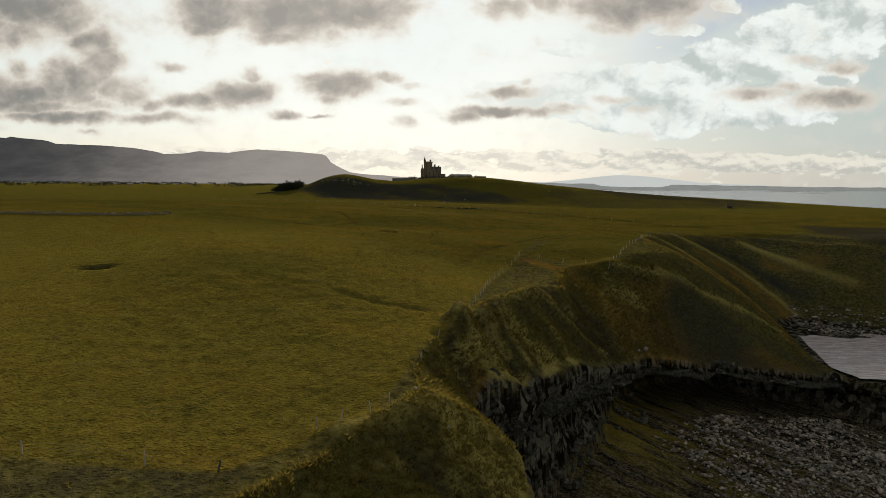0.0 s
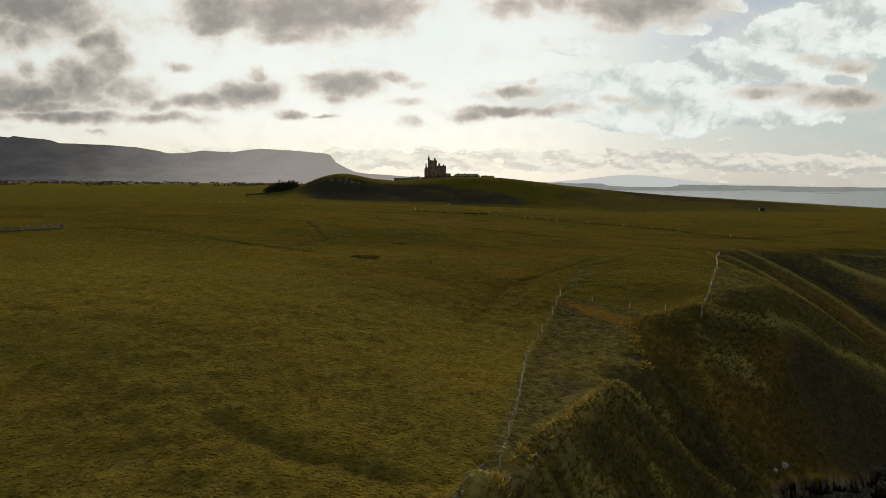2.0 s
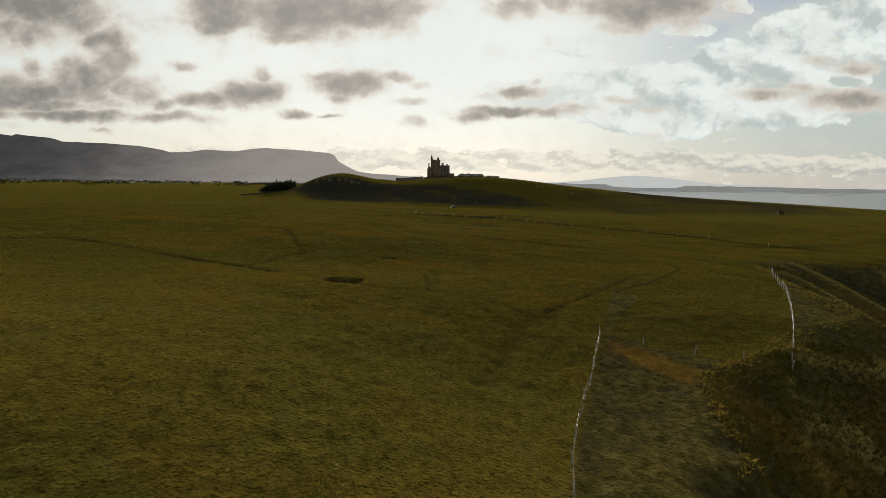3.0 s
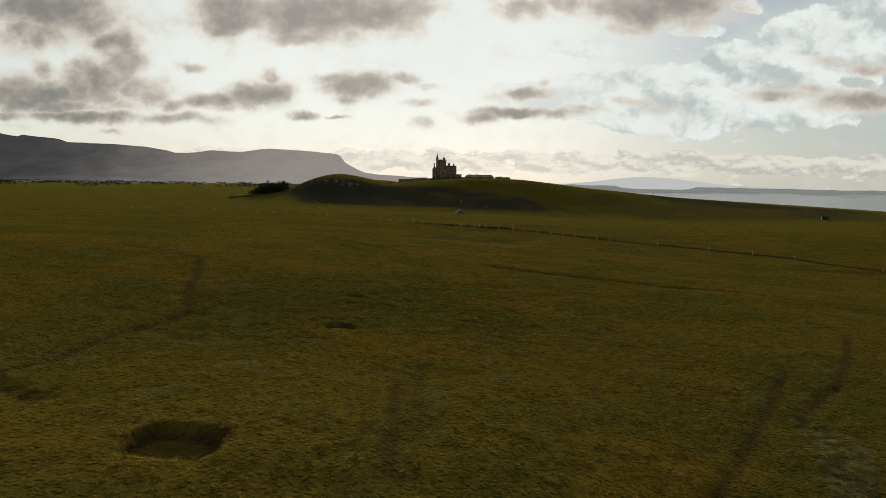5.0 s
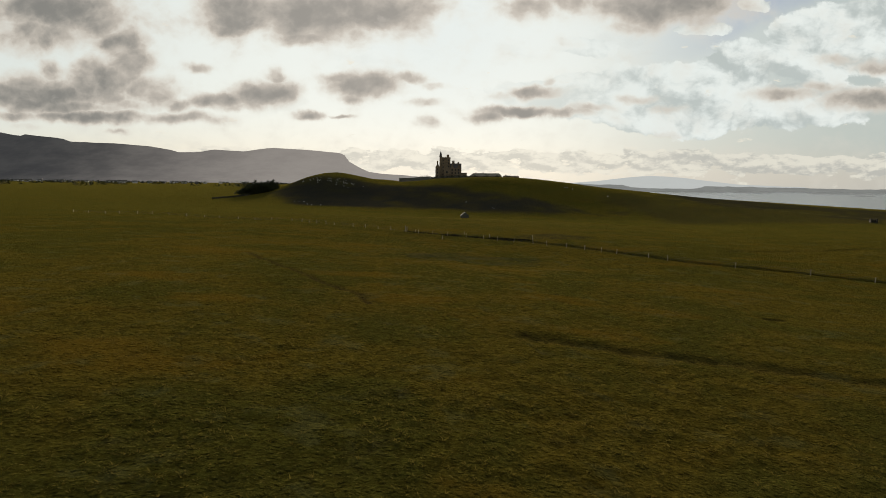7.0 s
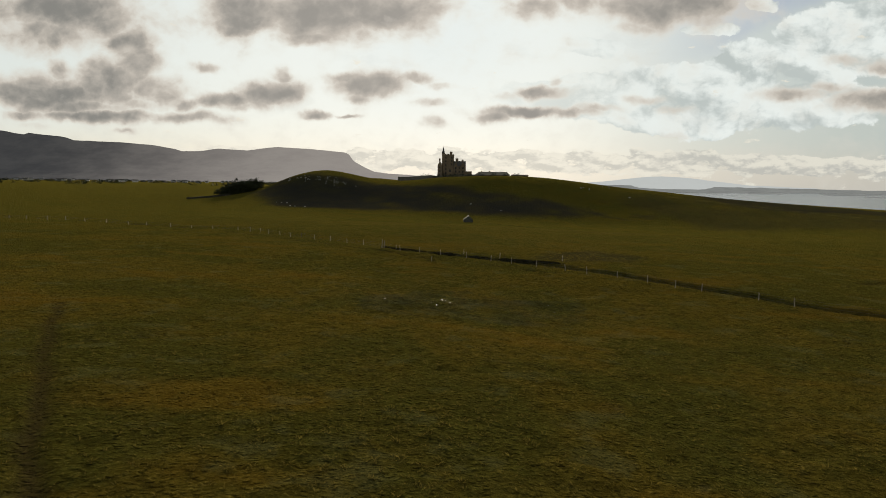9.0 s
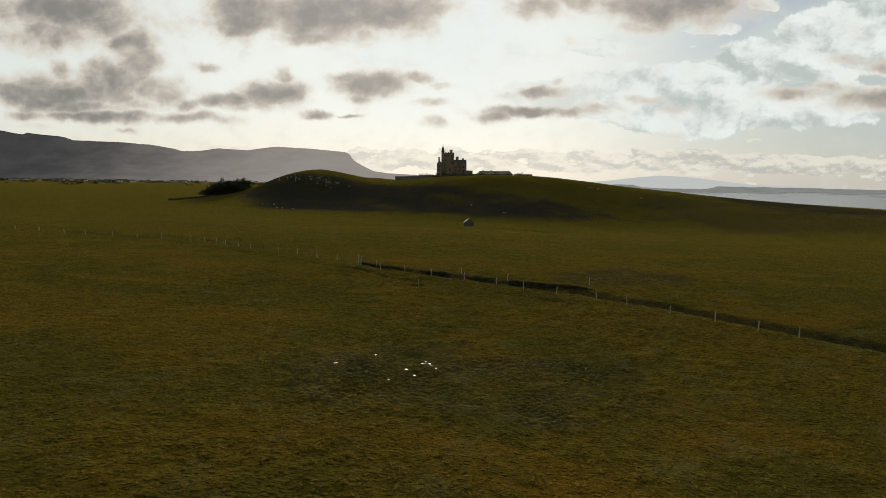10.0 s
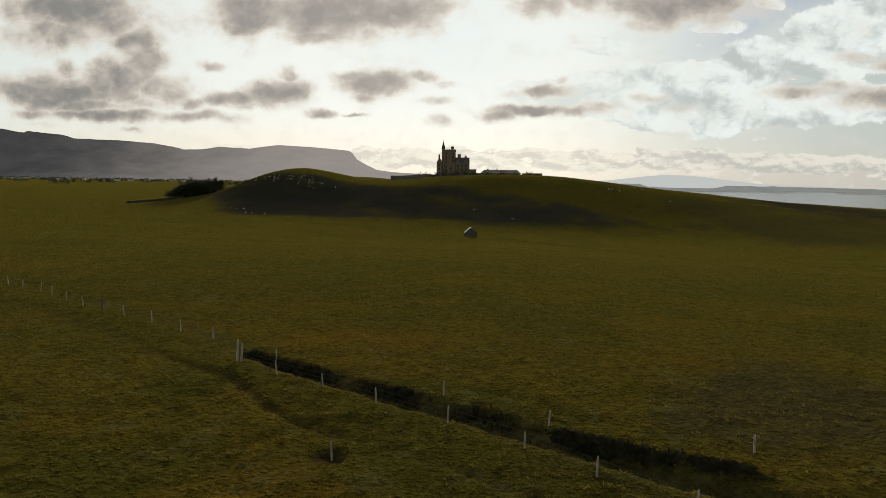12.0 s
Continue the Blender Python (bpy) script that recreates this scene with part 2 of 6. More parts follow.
def turf_colour(g, p):
    """Old winter pasture: ochre, straw and green in patches, paler towards the shore to paint in stronger light."""
    broad = g.noise(g.scale(p, (1, 1.5, 1)), 0.030, 4, 0.6)
    patch = g.noise(g.scale(p, (1, 0.45, 1)), 0.13, 5, 0.6, dist=0.4)
    tuft = g.noise(p, 1.1, 5, 0.65)
    blade = g.noise(g.scale(p, (0.7, 1.2, 1)), 6.0, 5, 0.78)
    clump = g.noise(g.scale(p, (0.75, 1.2, 1)), 2.4, 4, 0.6, dist=0.3)
    lush = g.ramp(g.math("ADD", g.math("MULTIPLY", tuft, 0.45), g.math("MULTIPLY", clump, 0.55)), 0.36, 0.64)
    ochre = g.mix(lush, (0.038, 0.027, 0.004, 1), (0.108, 0.081, 0.012, 1))
    green = g.mix(lush, (0.022, 0.022, 0.004, 1), (0.062, 0.062, 0.011, 1))
    turf = g.mix(g.ramp(g.math("ADD", g.math("MULTIPLY", broad, 0.7), g.math("MULTIPLY", patch, 0.5)), 0.52, 0.66), green, ochre)
    turf = g.mix(g.ramp(g.noise(g.scale(p, (1, 1.8, 1)), 0.05, 3, 0.55), 0.55, 0.68, 0.0, 0.65), turf, g.mix(tuft, (0.085, 0.046, 0.005, 1), (0.15, 0.085, 0.010, 1)))
    turf = g.mix(g.ramp(g.noise(p, 0.45, 4, 0.6), 0.50, 0.66, 0.0, 0.5), turf, (0.044, 0.042, 0.009, 1))
    turf = g.mix(g.ramp(g.noise(p, 0.26, 5, 0.6), 0.55, 0.68, 0.0, 0.4), turf, (0.095, 0.100, 0.040, 1))
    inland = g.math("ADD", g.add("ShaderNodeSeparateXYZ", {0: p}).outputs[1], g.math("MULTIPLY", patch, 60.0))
    # stronger light near the shore, put into the turf's colour
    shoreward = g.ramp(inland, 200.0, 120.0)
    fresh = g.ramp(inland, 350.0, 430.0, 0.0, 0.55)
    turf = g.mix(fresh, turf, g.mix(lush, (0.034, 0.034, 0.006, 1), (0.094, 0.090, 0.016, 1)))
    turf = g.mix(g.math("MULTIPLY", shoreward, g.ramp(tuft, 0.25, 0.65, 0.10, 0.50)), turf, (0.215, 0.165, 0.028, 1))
    return turf, tuft, blade


def ground_material():
    m, g, p = material("turf_rock_and_shore")
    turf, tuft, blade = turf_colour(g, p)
    turf = g.mix(g.ramp(blade, 0.55, 0.30, 0.0, 0.8), turf, (0.018, 0.016, 0.004, 1))
    turf = g.mix(g.ramp(blade, 0.56, 0.70, 0.0, 0.6), turf, (0.28, 0.225, 0.055, 1))
    rush = g.mix(g.ramp(tuft, 0.35, 0.7), (0.040, 0.038, 0.014, 1), (0.150, 0.130, 0.046, 1))
    turf = g.mix(attr(g, "rush"), turf, rush)
    turf = g.mix(attr(g, "bracken"), turf, g.mix(tuft, (0.13, 0.072, 0.014, 1), (0.27, 0.155, 0.030, 1)))
    # heath, plus shade painted into gullies and steep faces
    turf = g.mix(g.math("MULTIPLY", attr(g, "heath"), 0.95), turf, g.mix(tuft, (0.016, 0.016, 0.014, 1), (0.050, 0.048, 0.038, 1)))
    # pale straw on spur crests paints in sunlight; also paths and mottling
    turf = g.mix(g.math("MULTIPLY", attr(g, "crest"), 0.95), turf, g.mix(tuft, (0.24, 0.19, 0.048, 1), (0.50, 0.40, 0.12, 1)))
    soil = g.mix(blade, (0.012, 0.009, 0.006, 1), (0.038, 0.026, 0.015, 1))
    turf = g.mix(attr(g, "soil"), turf, soil)

    torn = g.vec("MULTIPLY_ADD", g.noise(p, 1.3, 4, 0.6, color=True), (0.7, 0.7, 0.5), g.scale(p, (1.0, 1.0, 0.42)))
    block = g.add("ShaderNodeTexVoronoi", {"Vector": torn, "Scale": 1.1}, feature="F1")
    crack = g.ramp(g.add("ShaderNodeTexVoronoi", {"Vector": torn, "Scale": 1.1}, feature="DISTANCE_TO_EDGE").outputs["Distance"], 0.0, 0.05, 0.35, 1.0)
    layer = g.math("ADD", g.math("MULTIPLY", g.noise(g.scale(p, (0.5, 0.5, 2.4)), 0.8, 5, 0.65), 0.6), g.math("MULTIPLY", g.add("ShaderNodeSeparateColor", {0: block.outputs["Color"]}).outputs[0], 0.4))
    grain = g.noise(p, 2.2, 6, 0.65)
    rock = g.mix(g.ramp(layer, 0.36, 0.74), (0.011, 0.009, 0.006, 1), (0.17, 0.148, 0.10, 1))
    rock = g.mix(crack, (0.008, 0.007, 0.006, 1), rock)
    rock = g.mix(g.ramp(grain, 0.66, 0.78), rock, (0.34, 0.31, 0.24, 1))
    along = g.add("ShaderNodeCombineXYZ", {0: g.vec("DOT_PRODUCT", p, (0.14, -0.11, 0)), 1: g.vec("DOT_PRODUCT", p, (0.63, 0.78, 0)), 2: 0.0}).outputs[0]
    shore = g.mix(g.ramp(g.math("ADD", g.math("MULTIPLY", g.noise(along, 0.9, 7, 0.7), 0.5), g.math("MULTIPLY", grain, 0.5)), 0.42, 0.68), (0.013, 0.011, 0.007, 1), (0.24, 0.19, 0.115, 1))
    weed = g.ramp(g.noise(along, 0.35, 5, 0.6), 0.44, 0.58)
    shore = g.mix(g.math("MULTIPLY", weed, attr(g, "weed")), shore, g.mix(grain, (0.10, 0.075, 0.010, 1), (0.36, 0.27, 0.04, 1)))
    stone = g.mix(attr(g, "shore"), rock, shore)
    colour = g.mix(attr(g, "rock"), turf, stone)
    cell = g.add("ShaderNodeTexVoronoi", {"Vector": g.vec("MULTIPLY_ADD", g.noise(p, 2.0, 3, 0.6, color=True), (0.35, 0.35, 0), g.scale(p, (1, 1, 0.4))), "Scale": 2.7}, feature="F1").outputs["Distance"]
    hummock = g.ramp(cell, 0.55, 0.0)
    clump = g.noise(g.scale(p, (0.75, 1.2, 1)), 2.4, 4, 0.6, dist=0.3)
    high = g.math("ADD", g.math("MULTIPLY", hummock, 0.45), g.math("ADD", g.math("ADD", g.math("MULTIPLY", tuft, 0.30), g.math("MULTIPLY", clump, 0.45)), g.math("MULTIPLY", blade, 0.30)))
    bump = g.add("ShaderNodeMix", {0: attr(g, "rock"), 2: high, 3: g.math("ADD", g.math("MULTIPLY", crack, 0.8), g.math("ADD", layer, g.math("MULTIPLY", grain, 0.5)))}, data_type="FLOAT").outputs[0]
    made = finish(m, g, colour, 1.0, bump, 0.55, spec=0.0)
    # dry grass scatters the low light forwards; weight raised near the shore to brighten it
    for n in m.node_tree.nodes:
        if n.bl_idname == "ShaderNodeBsdfPrincipled":
            m.node_tree.links.new(g.math("MULTIPLY", g.math("MULTIPLY", g.math("SUBTRACT", 1.0, attr(g, "rock")), g.math("SUBTRACT", 1.0, g.math("MAXIMUM", attr(g, "heath"), g.math("MULTIPLY", attr(g, "rush"), 0.75)))), g.ramp(g.add("ShaderNodeSeparateXYZ", {0: p}).outputs[1], 200.0, 100.0, 0.13, 0.30)), n.inputs["Sheen Weight"])
            n.inputs["Sheen Roughness"].default_value = 0.55
            n.inputs["Sheen Tint"].default_value = (0.54, 0.43, 0.07, 1)
    return made


def simple(name, a, b, scale, rough=0.85, depth=0.03, detail=5, spec=0.3, stretch=(1, 1, 1), metal=0.0, third=None, vary=0.0):
    m, g, p = material(name)
    n = g.noise(g.scale(p, stretch), scale, detail, 0.6, dist=0.3)
    n2 = g.noise(p, scale * 0.12, 3, 0.5)
    colour = g.mix(g.ramp(g.math("ADD", g.math("MULTIPLY", n, 0.7), g.math("MULTIPLY", n2, 0.3)), 0.35, 0.65), (*a, 1), (*b, 1))
    rand = g.add("ShaderNodeObjectInfo").outputs["Random"]
    island = g.add("ShaderNodeNewGeometry").outputs["Random Per Island"]
    if vary:
        colour = g.mix(g.math("MULTIPLY", g.math("FRACT", g.math("ADD", rand, island)), vary), colour, (*a, 1))
    if third:
        colour = g.mix(g.ramp(g.noise(p, scale * 0.4, 5, 0.65), 0.58, 0.68), colour, (*third, 1))
    return finish(m, g, colour, rough, n, depth, metal, spec)


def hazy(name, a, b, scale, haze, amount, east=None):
    """Far hills: their own colour plus a surface glow that paints in lit haze, stronger towards the sun."""
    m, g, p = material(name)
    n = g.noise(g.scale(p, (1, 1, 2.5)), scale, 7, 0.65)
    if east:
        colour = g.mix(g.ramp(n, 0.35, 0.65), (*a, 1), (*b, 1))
        haze_glow = g.mix(g.ramp(g.math("ADD", g.add("ShaderNodeSeparateXYZ", {0: p}).outputs[0], g.math("MULTIPLY", n, 600.0)), -2700.0, -600.0), (*haze, 1), (*east, 1))
        return finish(m, g, colour, 1.0, None, spec=0.0, emit=haze_glow, emit_strength=amount)
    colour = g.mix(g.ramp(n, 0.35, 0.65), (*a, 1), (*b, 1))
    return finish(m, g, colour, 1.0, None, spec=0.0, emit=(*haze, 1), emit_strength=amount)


def water_material(name, body, rough, wave, depth, stretch=(1, 1, 1), spec=0.5):
    m, g, p = material(name)
    n = g.noise(g.scale(p, stretch), wave, 5, 0.6, dist=0.5)
    return finish(m, g, (*body, 1), rough, n, depth, spec=spec)


def grass_material(name, tips, through_light, own=0.6):
    """Blades: light from behind shines through them."""
    m, g, p = material(name)
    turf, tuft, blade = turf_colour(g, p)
    lit = g.mix(g.ramp(g.add("ShaderNodeNewGeometry").outputs["Random Per Island"], -0.6 * own, 1.0, smooth=False), turf, g.mix(own, turf, tips))
    a = g.add("ShaderNodeBsdfDiffuse", {"Color": lit})
    b = g.add("ShaderNodeBsdfTranslucent", {"Color": lit})
    mixed = g.add("ShaderNodeMixShader", {0: through_light, 1: a.outputs[0], 2: b.outputs[0]})
    out = g.add("ShaderNodeOutputMaterial")
    m.node_tree.links.new(mixed.outputs[0], out.inputs[0])
    return m


def bog_material():
    """Wet turf: the pasture's colours, greyer and greener where the water stands."""
    m, g, p = material("boggy_turf")
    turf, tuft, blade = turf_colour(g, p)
    moss = g.mix(g.ramp(blade, 0.35, 0.68), (0.034, 0.035, 0.017, 1), (0.165, 0.158, 0.080, 1))
    made = finish(m, g, g.mix(g.math("MULTIPLY", attr(g, "wet"), g.ramp(tuft, 0.3, 0.6, 0.3, 0.8)), turf, moss), 1.0, g.math("ADD", blade, tuft), 0.15, spec=0.0)
    for n in m.node_tree.nodes:
        if n.bl_idname == "ShaderNodeBsdfPrincipled":
            n.inputs["Sheen Weight"].default_value, n.inputs["Sheen Roughness"].default_value = 0.09, 0.55
            n.inputs["Sheen Tint"].default_value = (0.54, 0.45, 0.10, 1)
    return made


def pool_material():
    """Film of water over pale ribbed rock."""
    m, g, p = material("pool_over_ribbed_rock")
    n = g.noise(g.scale(p, (0.35, 2.0, 1)), 0.5, 7, 0.62, dist=0.6)
    reef = g.noise(g.scale(p, (0.12, 1.0, 1)), 0.9, 6, 0.7, dist=0.4)
    colour = g.mix(g.ramp(n, 0.35, 0.65), (0.34, 0.27, 0.235, 1), (0.62, 0.53, 0.48, 1))
    colour = g.mix(g.ramp(reef, 0.57, 0.66, 0.0, 0.85), colour, (0.10, 0.065, 0.045, 1))
    return finish(m, g, colour, g.ramp(reef, 0.55, 0.66, 0.22, 0.6), reef, 0.12, spec=0.5)


GROUND = ground_material()
GRASS = grass_material("grass_blades", (0.32, 0.245, 0.055, 1), 0.5, 0.55)
HEATH = grass_material("heath_blades", (0.13, 0.108, 0.050, 1), 0.5, 0.8)
RUSH = simple("dark_rushes", (0.017, 0.017, 0.010), (0.080, 0.072, 0.038), 1.2, 1.0, spec=0.0)
SEA = water_material("sea_water", (0.085, 0.098, 0.094), 0.24, 0.05, 0.22, (0.4, 1, 1), 0.3)
BOG = bog_material()
POOL = pool_material()
PUDDLE = water_material("puddle_water", (0.11, 0.106, 0.092), 0.5, 2.0, 0.01, spec=0.10)
STONE_WALL = simple("lichened_stone", (0.08, 0.072, 0.052), (0.23, 0.21, 0.16), 3.0, third=(0.32, 0.30, 0.25))
BEACH_STONE = simple("wet_shore_stone", (0.035, 0.029, 0.020), (0.58, 0.47, 0.34), 1.4, 0.5, third=(0.24, 0.14, 0.10), vary=0.85)
CLIFF_STONE = simple("layered_cliff_stone", (0.012, 0.011, 0.007), (0.115, 0.102, 0.066), 1.5, 0.85, 0.15, detail=8, stretch=(0.9, 0.9, 1.6), third=(0.19, 0.17, 0.125), vary=0.6)
SANDSTONE = simple("warm_sandstone", (0.16, 0.115, 0.065), (0.26, 0.195, 0.12), 1.5, third=(0.12, 0.095, 0.06))
PALE_ROCK = simple("pale_lichened_rock", (0.22, 0.21, 0.18), (0.48, 0.46, 0.41), 3.0, vary=0.6)
SLATE = simple("dark_slate", (0.06, 0.056, 0.050), (0.11, 0.10, 0.085), 2.5)
DARK_GLASS = simple("dark_window_glass", (0.012, 0.013, 0.015), (0.02, 0.022, 0.025), 2.0, 0.15, 0.0, spec=0.5)
POST_WOOD = simple("weathered_post_wood", (0.26, 0.22, 0.15), (0.46, 0.40, 0.30), 9.0, stretch=(1, 1, 0.15))
OLD_WOOD = simple("dark_old_wood", (0.06, 0.05, 0.04), (0.14, 0.12, 0.09), 9.0, stretch=(1, 1, 0.15))
WIRE = simple("galvanised_wire", (0.10, 0.10, 0.095), (0.18, 0.175, 0.17), 20.0, 0.5, metal=0.8)
LEAF = simple("dark_leaf", (0.018, 0.022, 0.008), (0.05, 0.056, 0.018), 2.0)
BARK = simple("bark", (0.045, 0.036, 0.026), (0.10, 0.08, 0.06), 4.0)
WHITEWASH = simple("whitewashed_render", (0.62, 0.61, 0.57), (0.78, 0.77, 0.73), 2.0)
GREY_RENDER = simple("grey_render", (0.12, 0.12, 0.10), (0.22, 0.215, 0.19), 1.2)
# haze over the far land is painted in as emission
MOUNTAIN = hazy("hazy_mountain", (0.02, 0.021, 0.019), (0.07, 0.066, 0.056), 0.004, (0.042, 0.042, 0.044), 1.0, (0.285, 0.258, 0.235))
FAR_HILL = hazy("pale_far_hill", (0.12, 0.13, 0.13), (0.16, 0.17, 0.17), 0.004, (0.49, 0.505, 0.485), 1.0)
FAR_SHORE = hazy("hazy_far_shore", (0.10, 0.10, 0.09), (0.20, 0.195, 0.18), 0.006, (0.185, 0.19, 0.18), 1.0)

# ---- the ground ----
def smooth(a, b, v):
    u = np.clip((v - a) / (b - a), 0.0, 1.0)
    return u * u * (3 - 2 * u)


def bell(x, y, cx, cy, rx, ry):
    return np.exp(-(((x - cx) / rx) ** 2) - ((y - cy) / ry) ** 2)


_table = np.random.RandomState(7).rand(256, 256)


def wavy(x, y, size, octaves=4, seed=0):
    """Value noise from -1 to 1, vectorised."""
    total, amp, norm = np.zeros(np.shape(x)), 1.0, 0.0
    for k in range(octaves):
        u, v = np.asarray(x) / size + 17.3 * k + seed * 5.7, np.asarray(y) / size + 9.1 * k + seed * 3.3
        i, j = np.floor(u).astype(int), np.floor(v).astype(int)
        f, h = u - i, v - j
        f, h = f * f * (3 - 2 * f), h * h * (3 - 2 * h)
        a, b = _table[i % 256, j % 256], _table[(i + 1) % 256, j % 256]
        c, d = _table[i % 256, (j + 1) % 256], _table[(i + 1) % 256, (j + 1) % 256]
        total += amp * ((a * (1 - f) + b * f) * (1 - h) + (c * (1 - f) + d * f) * h)
        norm, amp, size = norm + amp, amp * 0.5, size * 0.5
    return 2 * total / norm - 1


# brink of the rock along the shore, land to its left: x, y, drop of the turf above it, width of that slope, depth of the undercut
BRINK = [
    (-90, -300, 8, 14, 0), (-26, -30, 7, 14, 0), (-8, 14, 6, 13, 0), (0, 30, 6, 13, 0), (6, 42, 6, 12, 1), (9, 52, 5.5, 11, 1), (8, 59, 5.5, 9, 1),
    (5, 66, 5.5, 7, 1), (4.5, 71, 5.5, 5, 1), (6.5, 76, 5.5, 5, 1), (8.5, 79, 5.7, 6, 1), (13.5, 85.5, 7.3, 9, 2), (20, 96, 8.6, 8, 2), (28.5, 109, 12, 9.5, 3), (38, 118, 14, 20, 8),
]
BRINK_FAR = [
    (54, 131, 19, 21, 16), (63, 134, 20, 27, 17), (75, 138, 20, 30, 15), (85, 143, 20, 30, 9), (92, 143, 4, 6, 3), (98, 137, 0.5, 4, 2), (125, 134, 0.5, 4, 2), (158, 130, 0.5, 4, 1), (178, 190, 8, 20, 0),
    (210, 216, 16, 40, 0), (245, 262, 15, 50, 0), (330, 420, 12, 60, 0), (600, 700, 6, 60, 0), (1000, 1000, 6, 60, 0), (4000, 2200, 6, 60, 0), (9000, 3000, 6, 60, 0),
]
# wet rock shelf in the next cove
SHELF = [(93, 139), (91, 150), (93, 160), (98, 176), (101, 192), (112, 198), (130, 187), (162, 186), (170, 120), (110, 130)]
_b = np.array(BRINK + BRINK_FAR, float)


def brink(x, y):
    """Signed distance to the brink (positive on land), the way inland, the way along, drop, width and undercut there."""
    x, y = np.ravel(x), np.ravel(y)
    best = np.full(x.shape, 1e18)
    out = np.zeros((7, x.size))
    along = 0.0
    for (ax, ay, *pa), (bx, by, *pb) in zip(_b[:-1], _b[1:]):
        dx, dy = bx - ax, by - ay
        long = math.hypot(dx, dy)
        t = np.clip(((x - ax) * dx + (y - ay) * dy) / long**2, 0, 1)
        ox, oy = x - ax - t * dx, y - ay - t * dy
        d2 = ox * ox + oy * oy
        near = d2 < best - 1e-9
        side = np.where(dx * (y - ay) - dy * (x - ax) >= 0, 1.0, -1.0)
        d = np.sqrt(d2)
        values = (side * d, np.full(x.shape, -dy / long), np.full(x.shape, dx / long), along + t * long, *(p + t * (q - p) for p, q in zip(pa, pb)))
        for k in range(7):
            out[k] = np.where(near, values[k], out[k])
        best = np.where(near, d2, best)
        along += long
    return out


def to_shelf(x, y, area=SHELF):
    """Distance from the shelf or another area, 0 on it."""
    best, inside = np.full(np.shape(x), 1e9), np.zeros(np.shape(x), bool)
    for (ax, ay), (bx, by) in zip(area, area[1:] + area[:1]):
        dx, dy = bx - ax, by - ay
        t = np.clip(((x - ax) * dx + (y - ay) * dy) / (dx * dx + dy * dy), 0, 1)
        best = np.minimum(best, np.hypot(x - ax - t * dx, y - ay - t * dy))
        if dy:
            inside ^= ((ay > y) != (by > y)) & (x < ax + dx * (y - ay) / dy)
    return np.where(inside, 0.0, best)


# dark heath, mostly on the castle's hill, and painted slope shade: edge, strength, softness of the edge
HEATH_SHADE_AREAS = [
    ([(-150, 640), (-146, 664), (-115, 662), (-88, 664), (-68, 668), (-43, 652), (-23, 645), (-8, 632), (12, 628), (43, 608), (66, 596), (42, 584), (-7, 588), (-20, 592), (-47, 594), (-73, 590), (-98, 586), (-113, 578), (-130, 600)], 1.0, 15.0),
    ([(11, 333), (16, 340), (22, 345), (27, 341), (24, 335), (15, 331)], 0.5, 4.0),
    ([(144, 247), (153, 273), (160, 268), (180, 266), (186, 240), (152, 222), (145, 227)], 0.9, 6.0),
    # headland face turned from the sun, its shade put into the colour
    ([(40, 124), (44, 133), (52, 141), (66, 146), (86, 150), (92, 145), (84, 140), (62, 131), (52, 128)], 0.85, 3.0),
    # slope tilting away, its shade put in as a darker tone
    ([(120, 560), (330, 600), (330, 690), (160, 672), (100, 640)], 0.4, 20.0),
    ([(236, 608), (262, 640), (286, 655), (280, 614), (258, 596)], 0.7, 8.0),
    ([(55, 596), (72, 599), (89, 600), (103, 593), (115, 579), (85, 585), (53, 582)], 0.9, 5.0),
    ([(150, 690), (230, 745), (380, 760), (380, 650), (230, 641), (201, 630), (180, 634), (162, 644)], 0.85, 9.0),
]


RIM = [(-60, 40.4), (-13.4, 40.7), (-4.5, 51.5), (1.2, 77), (8.7, 113), (17.2, 143.8), (26, 139.2), (36.5, 139), (50, 169), (66, 208), (76, 230), (120, 238), (190, 248), (300, 330)]


# spurs (up) and gullies (down) of the cliff slopes: height, half width, places
FOLDS = [
    (1.3, 1.5, [(2.5, 82.5), (7, 89.5), (11.5, 97.5), (16.3, 105), (19, 107), (23, 108.5), (28.5, 110.5)]),
    (-1.3, 2.4, [(19, 111.5), (24, 113), (31, 115)]),
    (-0.5, 1.6, [(22, 119.5), (26, 118.5), (31, 118)]),
    (0.9, 1.1, [(2.8, 83.8), (5.0, 81.5), (6.6, 79), (7.4, 76)]),
    (-1.7, 1.7, [(6.0, 86.5), (8.8, 85), (11, 82.5)]),
    (0.7, 1.0, [(8.6, 91.5), (11, 88.5), (13, 86)]),
    (-1.6, 1.6, [(1.6, 76), (3.5, 72.8), (6.0, 68.9)]),
    (0.8, 1.6, [(-6, 47.5), (-2.3, 51.5), (0.3, 56), (2.6, 59), (5.5, 58.5), (8.5, 56)]),
    (-1.2, 2.0, [(0, 48), (4, 46), (8, 44)]),
    (1.1, 2.2, [(38, 141), (47, 143), (57, 147), (70, 154), (82, 160), (92, 166)]),
    (1.6, 2.4, [(64, 196), (75, 190), (88, 184), (99, 180)]),
    (-1.8, 3.0, [(58, 178), (72, 177), (86, 174), (96, 171)]),
    (-1.8, 3.0, [(72, 208), (84, 200), (96, 192), (102, 188)]),
    (1.6, 2.8, [(78, 222), (90, 214), (102, 205), (111, 199)]),
    (-1.8, 3.5, [(90, 226), (102, 217), (116, 206)]),
    (1.4, 3.0, [(104, 228), (118, 218), (130, 204)]),
]


